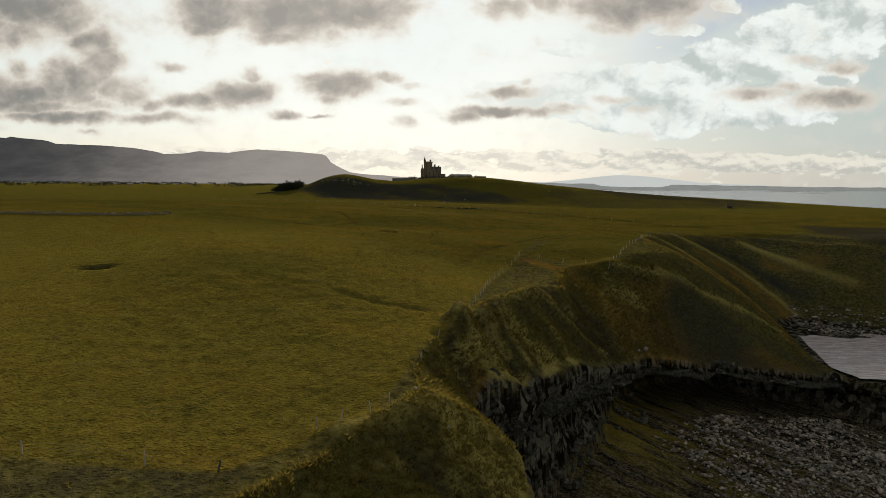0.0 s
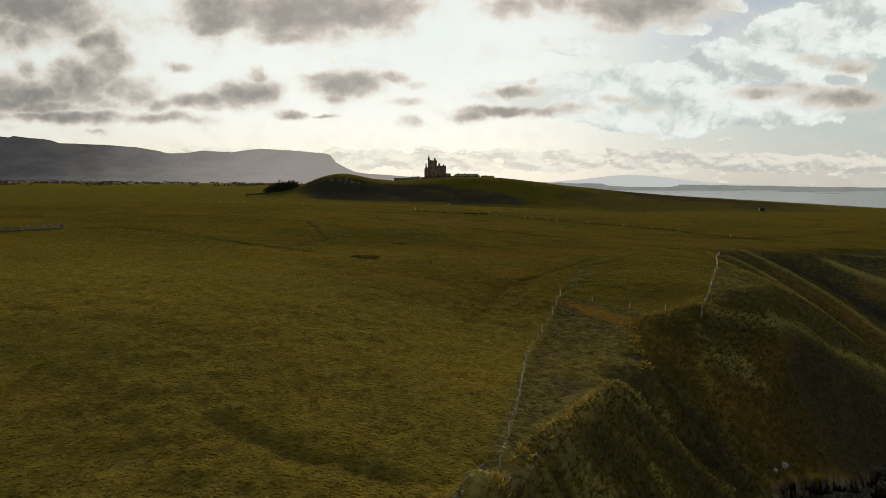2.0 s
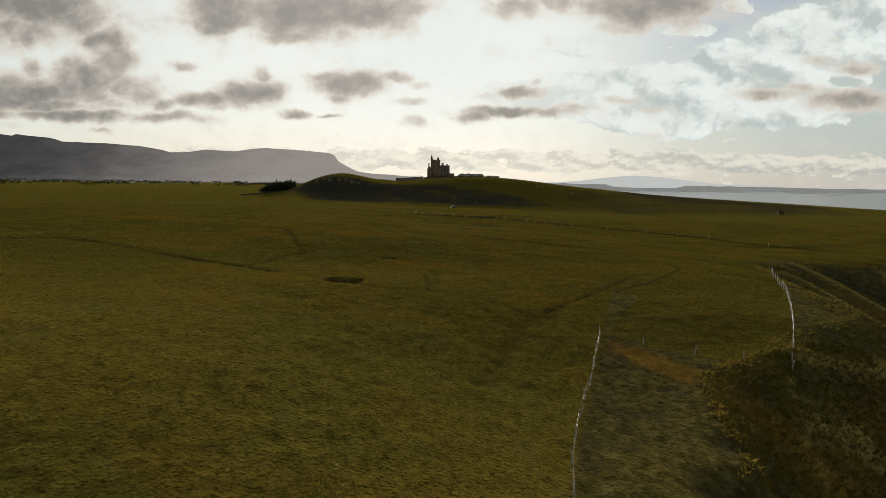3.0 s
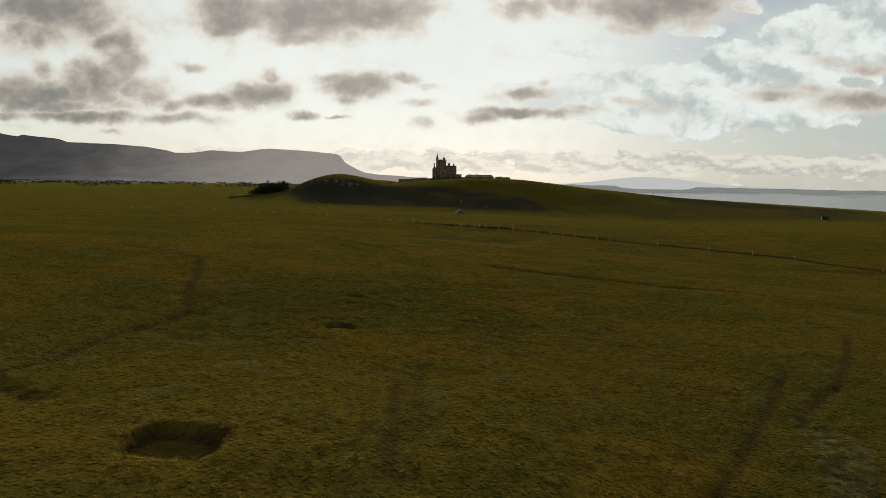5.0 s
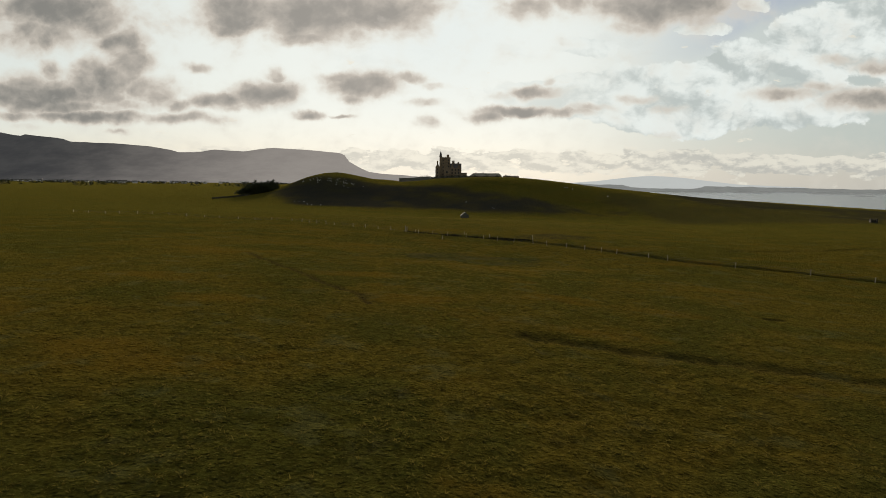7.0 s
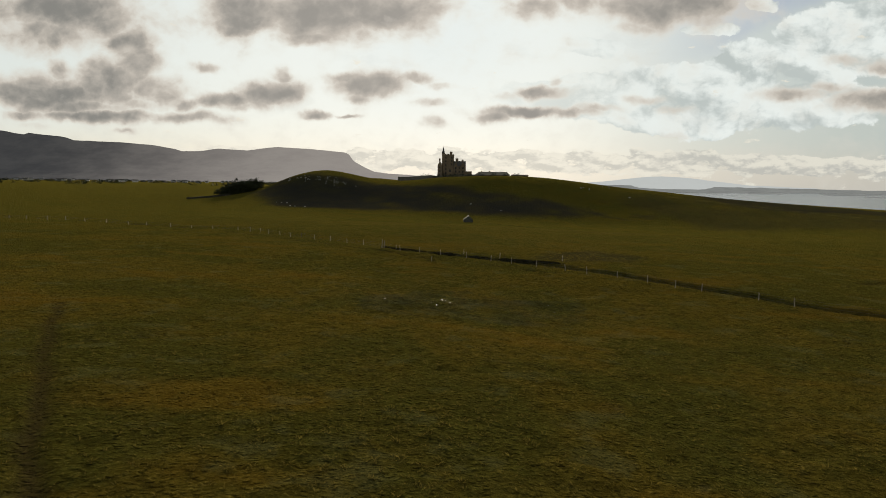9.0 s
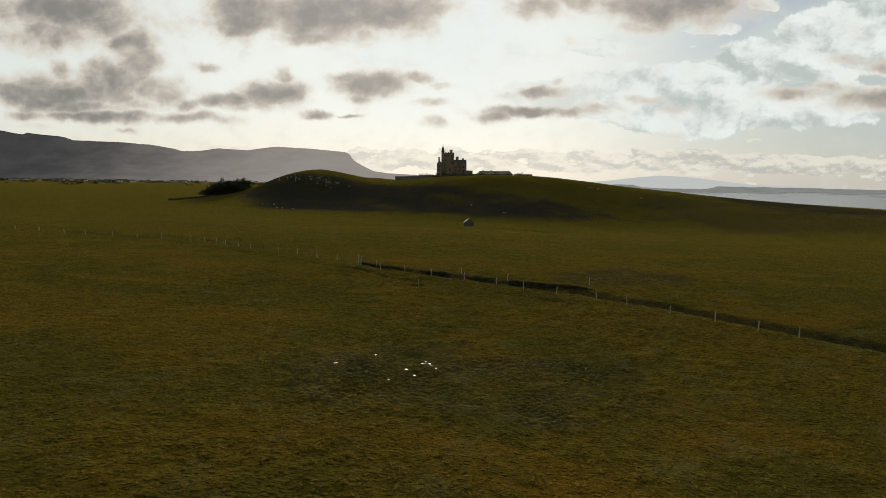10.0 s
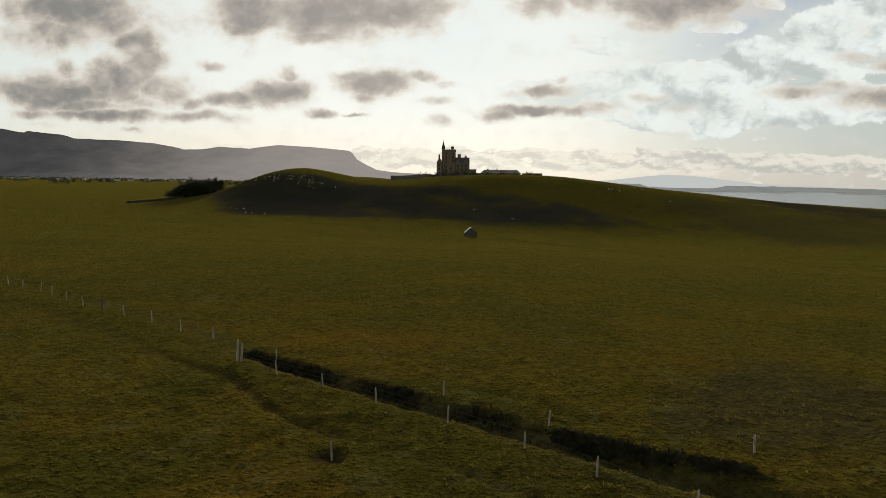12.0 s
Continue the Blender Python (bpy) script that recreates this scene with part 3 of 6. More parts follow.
def beyond_fence(x, y):
    """1 on the ungrazed cliff-top side of the fences."""
    best, side = np.full(np.shape(x), 1e18), np.zeros(np.shape(x))
    for (ax, ay), (bx, by) in zip(RIM[:-1], RIM[1:]):
        dx, dy = bx - ax, by - ay
        t = np.clip(((x - ax) * dx + (y - ay) * dy) / (dx * dx + dy * dy), 0, 1)
        d2 = (x - ax - t * dx) ** 2 + (y - ay - t * dy) ** 2
        near = d2 < best - 1e-9
        side = np.where(near, np.where(dx * (y - ay) - dy * (x - ax) >= 0, 1.0, -1.0) * np.sqrt(d2), side)
        best = np.where(near, d2, best)
    return smooth(0.5, -0.5, side)


def profile(v, xs, zs):
    """A line through a few heights, with its corners rounded."""
    return sum(np.interp(v + k * 9.0, xs, zs) for k in (-2, -1, 0, 1, 2)) / 5


SWELLS = [
    (-33, 110, 24, 26, 2.94), (16, 128, 20, 26, -3.0), (-12, 40, 34, 26, -2.19), (6, 172, 32, 22, -1.52),
    (-22, 172, 22, 18, -0.53), (6, 290, 26, 22, -1.45), (-10, 318, 24, 20, -0.78), (-35, 352, 26, 20, -0.64),
    (20, 200, 24, 18, -0.92), (-5, 150, 16, 14, 0.78), (36, 142, 9, 9, -1.0),
]


def turf_height(x, y):
    """Height of the grassland, before the shore cuts it."""
    slope = (0.045 * (1 - 0.75 * smooth(230, 330, y))) * -np.clip(x, -110, 0) - (0.068 * (1 - 0.55 * smooth(230, 330, y))) * np.clip(x, 0, 90)
    z = 0.7 + slope + 1.2 * bell(x, y, -10, 200, 120, 45) - 5.8 * (1 - smooth(60, 170, y)) - 2.6 * smooth(370, 540, y)
    z = z + 0.35 * wavy(x, y, 45, 3) + 0.10 * wavy(x, y, 6, 3, 2) + 0.10 * wavy(x, y, 1.9, 2, 22) * (np.abs(x) < 60) * (y < 420)
    # swells and dips of the pasture and the cliff top: x, y, reach across, reach along, height
    for cx, cy, rx, ry, high in SWELLS:
        z = z + high * bell(x, y, cx, cy, rx, ry)
    # the castle's ridge
    ridge = profile(x, [-330, -250, -195, -170, -152, -138, -100, -68, -45, 30, 60, 95, 180, 300, 420, 560, 800, 1100], [0, 1, 2, 6, 13, 18, 18, 13.5, 19, 22.5, 21, 17, 9, 1, -4, -11, -45, -60])
    face = smooth(552, 705, y + 12 * wavy(x, y, 60, 2, 4) + 0.10 * np.clip(x, -100, 300))
    back = 1 - 0.9 * smooth(860, 1100, y) * (x < 900)
    z = z + np.where(ridge > 0, ridge * face * back, ridge * smooth(380, 700, y))
    z = z + 7.5 * bell(x, y, -124, 674, 30, 44) * face
    z = z - 4.2 * smooth(400, 520, y) * (1 - smooth(575, 690, y)) * smooth(-150, -40, x)
    # far plain and the bay
    z = z - 0.5 * smooth(900, 1600, y)
    return z


def shore_height(x, y, s):
    z = -28.6 - 0.19 * (np.clip(x, -40, 140) - 22) + 0.1 * np.clip(y - 110, -60, 40) - 0.02 * s
    z = z + 0.7 * wavy(x, y, 14, 4, 5) + 0.4 * wavy(x, y, 2.5, 3, 6) + 0.75 * wavy((0.78 * x - 0.63 * y) * 0.22, 0.63 * x + 0.78 * y, 5.0, 3, 8)
    return np.maximum(z, -52.0)


def cells(x, y, size, seed):
    """Distances to the nearest and the second nearest of a jittered set of places, in cell sizes."""
    rnd = np.random.RandomState(seed)
    jx, jy = rnd.rand(128, 128), rnd.rand(128, 128)
    u, v = x / size, y / size
    i, j = np.floor(u).astype(int), np.floor(v).astype(int)
    d1, d2 = np.full(u.shape, 9.0), np.full(u.shape, 9.0)
    for di in (-1, 0, 1):
        for dj in (-1, 0, 1):
            a, b = i + di, j + dj
            d = np.hypot(a + jx[a % 128, b % 128] - u, b + jy[a % 128, b % 128] - v)
            d2 = np.minimum(d2, np.maximum(d, d1))
            d1 = np.minimum(d1, d)
    return d1, d2


def ground_grid():
    def lines(stops):
        out = [stops[0][0]]
        for (a, step), (b, _) in zip(stops[:-1], stops[1:]):
            n = max(1, int(round((b - a) / step)))
            out += list(a + (b - a) * (np.arange(n) + 1) / n)
        return np.array(out)

    xs = lines([(-4900, 400), (-2100, 160), (-900, 60), (-420, 16), (-200, 5), (-90, 1.5), (-44, 0.62), (-26, 0.36), (28, 0.62), (45, 0.8), (105, 1.5), (150, 4), (320, 12), (620, 60), (1400, 250), (4900, 1)])
    ys = lines([(-300, 30), (-30, 6), (26, 0.55), (160, 0.48), (345, 1.6), (420, 4), (560, 4), (800, 8), (1000, 30), (1500, 120), (2400, 300), (4900, 1)])
    return np.meshgrid(xs, ys)


def lane(x, y, pts, width):
    """1 on a line through the given places, falling to 0 over the width."""
    x, y = np.asarray(x, float), np.asarray(y, float)
    px, py = [p[0] for p in pts], [p[1] for p in pts]
    reach = 3.2 * width
    near = (x > min(px) - reach) & (x < max(px) + reach) & (y > min(py) - reach) & (y < max(py) + reach)
    out = np.zeros(x.shape)
    u, v = x[near], y[near]
    best = np.full(u.shape, 1e9)
    for (ax, ay), (bx, by) in zip(pts[:-1], pts[1:]):
        dx, dy = bx - ax, by - ay
        t = np.clip(((u - ax) * dx + (v - ay) * dy) / (dx * dx + dy * dy), 0, 1)
        best = np.minimum(best, np.hypot(u - ax - t * dx, v - ay - t * dy))
    out[near] = np.exp(-((best / width) ** 2))
    return out


DITCH = [(-180, 402), (-100, 378), (-62, 369.5), (-46, 361.3), (-33, 354.6), (-21, 344.2), (-14.2, 340.3), (-7.3, 336.6), (-0.9, 333.2), (3.8, 330), (8.3, 327), (13.5, 324), (16.8, 320.8), (21, 317.8), (25, 313.4), (31, 307.7), (36.5, 302.5), (41, 297.9), (62, 289.5), (80, 281.5), (94, 268), (120, 250)]
BANK = [(-21, 344.6), (-14.2, 340.9), (-7.3, 337.2), (-0.9, 333.8), (3.4, 331), (8, 328.8), (11.6, 327.7), (13.6, 327.2)]
PITS = [(-13.8, 150.4, 2.2, 1.7, 0.6), (-11.2, 178.0, 1.2, 0.6, 0.9), (-11.9, 189.4, 0.7, 0.5, 0.2), (-52.5, 95.1, 2.4, 1.4, 1.0), (-9.3, 327.2, 0.85, 0.75, 0.22), (33.8, 240.8, 1.4, 0.6, 0.5)]
# worn lines: width, depth, bareness, places
TRACKS = [
    (0.34, 0.24, 1.0, [(-53, 216.4), (-48, 213.6), (-42, 209.8), (-37.5, 206), (-31.2, 192.4), (-27.8, 182.4), (-25.8, 177.4), (-26.6, 173), (-27.8, 169.1), (-27.9, 161.5), (-30, 156)]),
    (0.36, 0.18, 0.9, [(-40.2, 273.2), (-32.2, 261.3), (-26, 252.1), (-20.3, 243.5), (-17.3, 239.6), (-13.2, 234.2), (-11, 229.2)]),
    (1.0, 0.25, 0.4, [(3.7, 219.9), (11.5, 218.8), (18.4, 218.4), (31.2, 216), (42, 217.5), (49.4, 212.6), (54.5, 204.6)]),
    (0.8, 0.3, 0.9, [(1.6, 533), (25, 512), (45, 482), (66, 467), (91, 457), (140, 440)]),
    (0.34, 0.14, 0.95, [(41, 190), (36.1, 181.1), (30.2, 171.8), (26, 167.5), (23.7, 164.3)]),
    (0.40, 0.12, 0.8, [(27.2, 174.8), (23.3, 167.8), (18.1, 159.6), (15.1, 155.3), (11, 149)]),
    (0.34, 0.12, 0.85, [(-4.3, 163.8), (-3.7, 154.4), (-3.4, 149)]),
    (0.35, 0.10, 0.6, [(-3, 168), (-2.6, 160), (-2.3, 154)]),
    (0.7, 0.22, 0.4, [(-14.3, 89.7), (-9.2, 87), (-5.6, 86.6), (-1.8, 85.4)]),
    (0.9, 0.15, 0.35, [(14.2, 152.5), (9.2, 144.5), (5.5, 133.1), (3.8, 125.2)]),
    (0.6, 0.25, 0.6, [(-69.9, 167.3), (-64.9, 171.8), (-53.6, 168.1), (-42, 162.1), (-33.5, 158.7), (-24.3, 154.6)]),
    (0.4, 0.22, 0.65, [(-64, 366), (-54.6, 359.9), (-45.9, 356.3), (-38.6, 351.7), (-33, 347.1), (-25.1, 341.5), (-20, 338.7), (-16, 334.9), (-12.9, 332.2), (-9.6, 330.1)]),
    (0.30, 0.10, 0.45, [(-20.3, 338.6), (-17.6, 335.9), (-15.1, 334.2), (-12.1, 331.8), (-6.3, 329), (3.1, 323.1), (12.7, 317.9)]),
    (0.26, 0.08, 0.35, [(-17.4, 337.2), (-13.4, 334.4), (-11.2, 332.4), (-9.3, 331.9), (-7.3, 331.2), (-3.1, 330.1)]),
    (0.30, 0.10, 0.40, [(-17.2, 339.5), (-12.6, 339.4), (-8.4, 337), (-3.8, 334.5), (-0.5, 332.7), (2.2, 328.2), (5.6, 326.2), (8.5, 323.6)]),
    (0.9, 0.2, 0.5, [(61, 631), (78, 627), (95, 623), (108, 616)]),
    (0.8, 0.3, 0.8, [(-93.5, 372.7), (-92.1, 378.1), (-86, 376), (-78.1, 373.6), (-70.2, 370.7)]),
    (0.8, 0.25, 0.4, [(59.2, 319.4), (110.1, 345), (170, 360), (260, 380)]),
    (0.7, 0.22, 0.45, [(69.3, 261.6), (110.1, 268), (150, 290), (220, 330)]),
    (0.8, 0.22, 0.45, [(100, 470), (160, 500), (230, 520), (330, 540)]),
]


def marks(x, y):
    """Depth taken out of the turf by ditches, pits and tracks, and the masks of their colours."""
    wig = 1.2 * wavy(x, y, 9, 3, 11)
    ditch = lane(x + 0.4 * wig, y + 0.4 * wig - 0.3, DITCH, 0.95) * (0.25 + 0.75 * smooth(-23, -17, x) * (1 - smooth(96, 112, x)))
    dig, soil, rush = 0.7 * ditch, 0.25 * np.clip(ditch * 1.5 - 0.2, 0, 1), 0.6 * lane(x - 0.2, y - 0.2, DITCH, 1.4) * smooth(-40, -10, x) * (1 - smooth(36, 60, x))
    for px, py, rx, ry, deep in PITS:
        b = smooth(0.30, 0.46, np.exp(-(((x + 0.3 * wig - px) / rx) ** 4) - ((y + 0.25 * wig - py) / ry) ** 4))
        dig, soil = dig + deep * b, np.maximum(soil, b)
    for wide, deep, bare, pts in TRACKS:
        t = lane(x + 0.5 * wig, y + 0.5 * wig, pts, wide * 1.2)
        dig, soil = dig + deep * t, np.maximum(soil, bare * t)
    return dig, soil, rush


def surface(x, y):
    """Ground height on land."""
    shape = np.shape(x)
    x, y = np.ravel(np.asarray(x, float)), np.ravel(np.asarray(y, float))
    d, nx, ny, s, drop, width, cave = brink(x, y)
    z = turf_height(x, y) - marks(x, y)[0]
    fall = np.clip(1 - np.maximum(d, 0) / width, 0, 1)
    fold = 0.55 - 1.9 * np.abs(wavy(s + 2.5 * wavy(x, y, 8, 2, 23), d * 0.12, 15, 3, 3))
    z = z - drop * fall ** (1.0 + 0.5 * smooth(110, 140, y)) * (1 - 0.15 * fold * smooth(0, 0.35, fall) * smooth(1.2, 0.7, fall))
    bent_x, bent_y = x + 0.6 * wavy(x, y, 5, 2, 25), y + 0.6 * wavy(y, x, 5, 2, 26)
    for high, wide, pts in FOLDS:
        z = z + high * lane(bent_x, bent_y, pts, wide)
    shelf = to_shelf(x, y)
    gully = 0.8 - 2.2 * np.abs(wavy(x * 0.5 + y * 0.87 + 2 * wavy(x, y, 12, 2, 24), (x * 0.87 - y * 0.5) * 0.14, 19, 3, 21))
    near = np.clip(1 - shelf / 46, 0, 1)
    low = np.minimum(-30.2 + 0.22 * wavy(x, y, 9, 3, 9) - 0.015 * (170 - y), z)
    z = z + (low - z) * near**1.7 + 1.2 * gully * smooth(0.0, 0.25, near) * smooth(1.0, 0.7, near)
    z = np.where(shelf <= 0, low, z)
    return z.reshape(shape)


def lift(x, y):
    return float(surface(np.array([x]), np.array([y]))[0])


def make_ground():
    gx, gy = ground_grid()
    ny_, nx_ = gx.shape
    x, y = gx.ravel(), gy.ravel()
    d, ix, iy, s, drop, width, cave = brink(x, y)
    d = d + 2.0 * wavy(x, y, 11, 4, 12) * smooth(300, 30, np.abs(d))
    top = surface(x, y)
    # tussocks of the turf near the walk
    close = (x > -44) & (x < 45) & (y < 350) & (y > 26) & (d > 0)
    bump = np.zeros(len(x))
    d1, d2 = cells(x[close] + 0.3 * wavy(x[close], y[close], 1.2, 2, 71), y[close], 0.95, 8)
    bump[close] = (0.17 * np.clip(1 - d1**2 / 0.6, 0, 1) - 0.07) * (0.6 + 0.5 * wavy(x[close], y[close], 8, 3, 72)) * smooth(45, 36, np.abs(x[close]))
    top = top + bump
    out = np.maximum(-d, 0)
    foot = shore_height(x, y, out)
    WALL = 4.5
    q = np.clip(out / WALL, 0, 1)
    steps = np.floor(q * 6 + 0.6 * wavy(s, d, 6, 2, 13)) / 6
    z = np.where(out <= 0, top, top + (np.minimum(foot, top) - top) * np.clip(0.35 * q + 0.65 * np.clip(steps, 0, 1), 0, 1))
    z = np.where(q >= 1, np.minimum(foot, top), z)
    # the sea has worn the foot of the wall back
    push = 1.35 * cave * smooth(0.24, 0.46, q) * (1 - smooth(WALL, WALL + 22, out)) + 0.8 * wavy(s, z, 4, 3, 14) * smooth(0, 0.3, q) * (1 - smooth(WALL, WALL + 3, out))
    px, py = x + ix * push, y + iy * push
    _, soil, rush = marks(x, y)
    fall = np.clip(1 - np.maximum(d, 0) / width, 0, 1)
    rock = smooth(0.02, 0.14, q + 0.06 * wavy(x, y, 3, 3, 15))
    shore = smooth(0.85, 1.0, q)
    n1 = wavy(x, y, 14, 4, 16)
    shelf = to_shelf(x, y)
    near = np.clip(1 - shelf / 46, 0, 1)
    fall = np.maximum(fall, np.where(d > 0, near, 0))
    rock = np.maximum(rock, smooth(2.0, 0.5, shelf + 1.5 * n1) * (d > 0))
    rush = np.maximum(rush, smooth(0.05, 0.5, fall) * smooth(-0.1, 0.5, n1) * 0.7)
    rush = np.maximum(rush, 0.42 * np.clip(bell(x, y, -2, 289, 11, 7) * (1.2 + n1), 0, 1))
    bracken = smooth(0.15, 0.6, fall) * smooth(0.1, 0.45, wavy(x, y, 17, 3, 18)) * 0.9
    wild = beyond_fence(x, y) * (y < 400)
    rush = np.maximum(rush, wild * (0.8 + 0.35 * n1))
    path = 0.12 * lane(x + n1, y + n1, [(125, 657), (130, 655), (151, 651), (172, 644), (191, 634), (219, 622), (270, 605)], 1.5)
    # spur crests paled as if sunlit, gullies darkened as if shaded
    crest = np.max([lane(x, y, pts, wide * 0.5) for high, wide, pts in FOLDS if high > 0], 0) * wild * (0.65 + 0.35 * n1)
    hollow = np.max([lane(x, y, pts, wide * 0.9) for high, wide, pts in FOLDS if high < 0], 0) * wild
    crest = np.maximum(crest, path)
    mottle = wavy(x, y, 4.5, 4, 82)
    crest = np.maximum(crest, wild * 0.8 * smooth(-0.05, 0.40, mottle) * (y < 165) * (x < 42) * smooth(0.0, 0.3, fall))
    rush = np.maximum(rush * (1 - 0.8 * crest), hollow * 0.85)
    bracken = np.maximum(bracken * (1 - crest), np.clip(1.3 * lane(x + 1.5 * n1, y, [(18.5, 140), (26, 132), (34, 125.5), (38, 122.5)], 1.9) - 0.1, 0, 1))
    bracken = np.maximum(bracken, 0.8 * np.clip(lane(x + 2 * n1, y, [(84, 212), (98, 203), (106, 196)], 2.4) + lane(x, y, [(66, 196), (80, 186), (94, 178)], 1.6), 0, 1))
    # darker earth and rush tones where the turf is steep
    g1, g0 = np.gradient(z.reshape(gx.shape), gy[:, 0], gx[0])
    steep = np.hypot(g0, g1).ravel() * (d > 0)
    pale = np.zeros(len(x))
    for px_, py_, rx_, ry_, deep in PITS[:3:2]:
        pale = np.maximum(pale, smooth(0.45, 0.6, bell(x, y, px_, py_, rx_, ry_)))
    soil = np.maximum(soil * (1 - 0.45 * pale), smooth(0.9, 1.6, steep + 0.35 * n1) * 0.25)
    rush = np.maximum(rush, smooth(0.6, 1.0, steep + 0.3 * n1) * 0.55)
    bracken = np.maximum(bracken, 0.4 * pale)
    n2 = wavy(x, y, 30, 4, 27)
    n3 = wavy(x, y, 3.2, 3, 81)
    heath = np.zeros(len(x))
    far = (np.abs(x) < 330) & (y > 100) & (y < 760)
    for area, strong, reach in HEATH_SHADE_AREAS:
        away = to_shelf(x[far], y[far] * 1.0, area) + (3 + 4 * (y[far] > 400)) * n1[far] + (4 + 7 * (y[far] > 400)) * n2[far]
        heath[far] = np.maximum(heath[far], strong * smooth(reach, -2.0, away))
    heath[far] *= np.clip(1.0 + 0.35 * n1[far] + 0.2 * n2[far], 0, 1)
    # gully shade painted with the heath colour
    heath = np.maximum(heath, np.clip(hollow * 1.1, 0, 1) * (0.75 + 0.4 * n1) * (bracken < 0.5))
    # steep faces darkened as if in shade
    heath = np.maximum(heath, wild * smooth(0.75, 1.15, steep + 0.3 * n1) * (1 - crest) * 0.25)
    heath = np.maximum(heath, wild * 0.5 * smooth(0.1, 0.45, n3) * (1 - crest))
    weed = bell(x, y, 36, 118, 22, 24)

    faces = (np.arange((ny_ - 1) * nx_).reshape(ny_ - 1, nx_)[:, :-1]).ravel()
    quads = np.stack([faces, faces + 1, faces + nx_ + 1, faces + nx_], 1)
    me = bpy.data.meshes.new("ground")
    me.vertices.add(len(x))
    me.vertices.foreach_set("co", np.stack([px, py, z], 1).astype(np.float32).ravel())
    me.loops.add(quads.size)
    me.loops.foreach_set("vertex_index", quads.astype(np.int32).ravel())
    me.polygons.add(len(quads))
    me.polygons.foreach_set("loop_start", np.arange(0, quads.size, 4, dtype=np.int32))
    me.polygons.foreach_set("use_smooth", np.ones(len(quads), bool))
    me.update(calc_edges=True)
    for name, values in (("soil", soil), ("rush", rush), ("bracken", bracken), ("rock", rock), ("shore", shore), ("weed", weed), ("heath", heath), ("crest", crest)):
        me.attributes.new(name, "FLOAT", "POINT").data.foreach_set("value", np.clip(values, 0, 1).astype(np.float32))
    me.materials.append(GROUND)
    return tagged(new("ground", me), "rough ochre pasture ending in dark sea cliffs and a boulder shore", "ground", kind="structure")


make_ground()


def part(name, bm, mat, parent=None, label="", smooth_shade=False):
    me = bpy.data.meshes.new(name)
    bm.to_mesh(me)
    bm.free()
    if smooth_shade:
        me.polygons.foreach_set("use_smooth", np.ones(len(me.polygons), bool))
    me.materials.append(mat)
    ob = new(name, me)
    ob.parent = parent
    if label:
        tagged(ob, label)
    return ob


def empty(name, m, label, category, group="", kind=""):
    e = new(name)
    e.matrix_world = m
    return tagged(e, label, category, group, kind)


def sea_level(y):
    """The far bay is drawn in to a short depth, so it climbs towards the horizon."""
    return -42.0 + 30.0 * float(np.clip((y - 1800) / 3190, 0, 1)) ** 2


def make_sea():
    bm = bmesh.new()
    prev = None
    for y in (-300, 600, 1800, 2200, 2600, 3000, 3400, 3800, 4200, 4600, 4990):
        row = [bm.verts.new((x, y, sea_level(y))) for x in (-4900, 4990)]
        if prev:
            bm.faces.new((prev[0], prev[1], row[1], row[0]))
        prev = row
    tagged(part("water", bm, SEA), "grey sea bay reflecting the bright clouded sky", "sea", kind="structure")


make_sea()

# ---- the distance ----
def range_of_hills(name, ridge, y, depth, mat, label, category, rough, steps=9, base=-40.0, seed=0, cliff=0.0):
    """A range seen from the front: crest line from a few points, broken by noise, slopes down towards the viewer."""
    rx, rz = np.array([p[0] for p in ridge], float), np.array([p[1] for p in ridge], float)
    n = 260
    xs = np.linspace(rx[0], rx[-1], n)
    crest = np.interp(xs, rx, rz) + rough * wavy(xs, xs * 0 + seed, 90, 4, seed)
    verts, faces = [], []
    for k in range(steps + 2):
        if k == steps + 1:
            yy, zz = np.full(n, y + depth * 0.5), np.full(n, base)
        else:
            t = k / steps
            prof = (t**1.5) * (1 - cliff) + cliff * (0.45 * t if t < 0.75 else 0.34 + 0.66 * ((t - 0.75) / 0.25))
            gully = wavy(xs, xs * 0 + k * 0.15, 120, 4, seed + 3)
            yy = y - depth * (1 - t) + depth * 0.06 * gully * (1 - t)
            zz = base + (crest - base) * prof * (1 + 0.10 * gully * (1 - t))
        verts += list(zip(xs, yy, zz))
    for k in range(steps + 1):
        for i in range(n - 1):
            a = k * n + i
            faces.append((a, a + 1, a + n + 1, a + n))
    me = bpy.data.meshes.new(name)
    me.from_pydata(verts, [], faces)
    me.materials.append(mat)
    return tagged(new(name, me), label, category, kind="structure")


TABLE_MOUNTAIN = [
    (-4200, 355), (-3700, 340), (-3264, 320), (-3180, 304), (-3113, 297), (-3096, 309), (-2990, 296), (-2866, 288), (-2820, 279), (-2768, 262), (-2471, 253), (-2241, 237), (-2081, 212),
    (-2022, 197), (-1900, 200), (-1769, 217), (-1576, 208), (-1480, 220), (-1383, 232), (-1230, 226), (-1050, 213), (-930, 202), (-900, 192), (-868, 147), (-800, 110), (-736, 81), (-640, 68), (-486, 60), (-250, 40), (100, 12),
]
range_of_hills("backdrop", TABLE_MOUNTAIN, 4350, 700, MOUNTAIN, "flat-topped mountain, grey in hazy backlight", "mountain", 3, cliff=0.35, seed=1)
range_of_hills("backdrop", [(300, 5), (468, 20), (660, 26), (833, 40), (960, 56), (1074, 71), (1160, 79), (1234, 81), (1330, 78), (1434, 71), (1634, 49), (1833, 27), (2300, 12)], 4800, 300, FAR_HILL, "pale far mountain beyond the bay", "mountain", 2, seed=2)
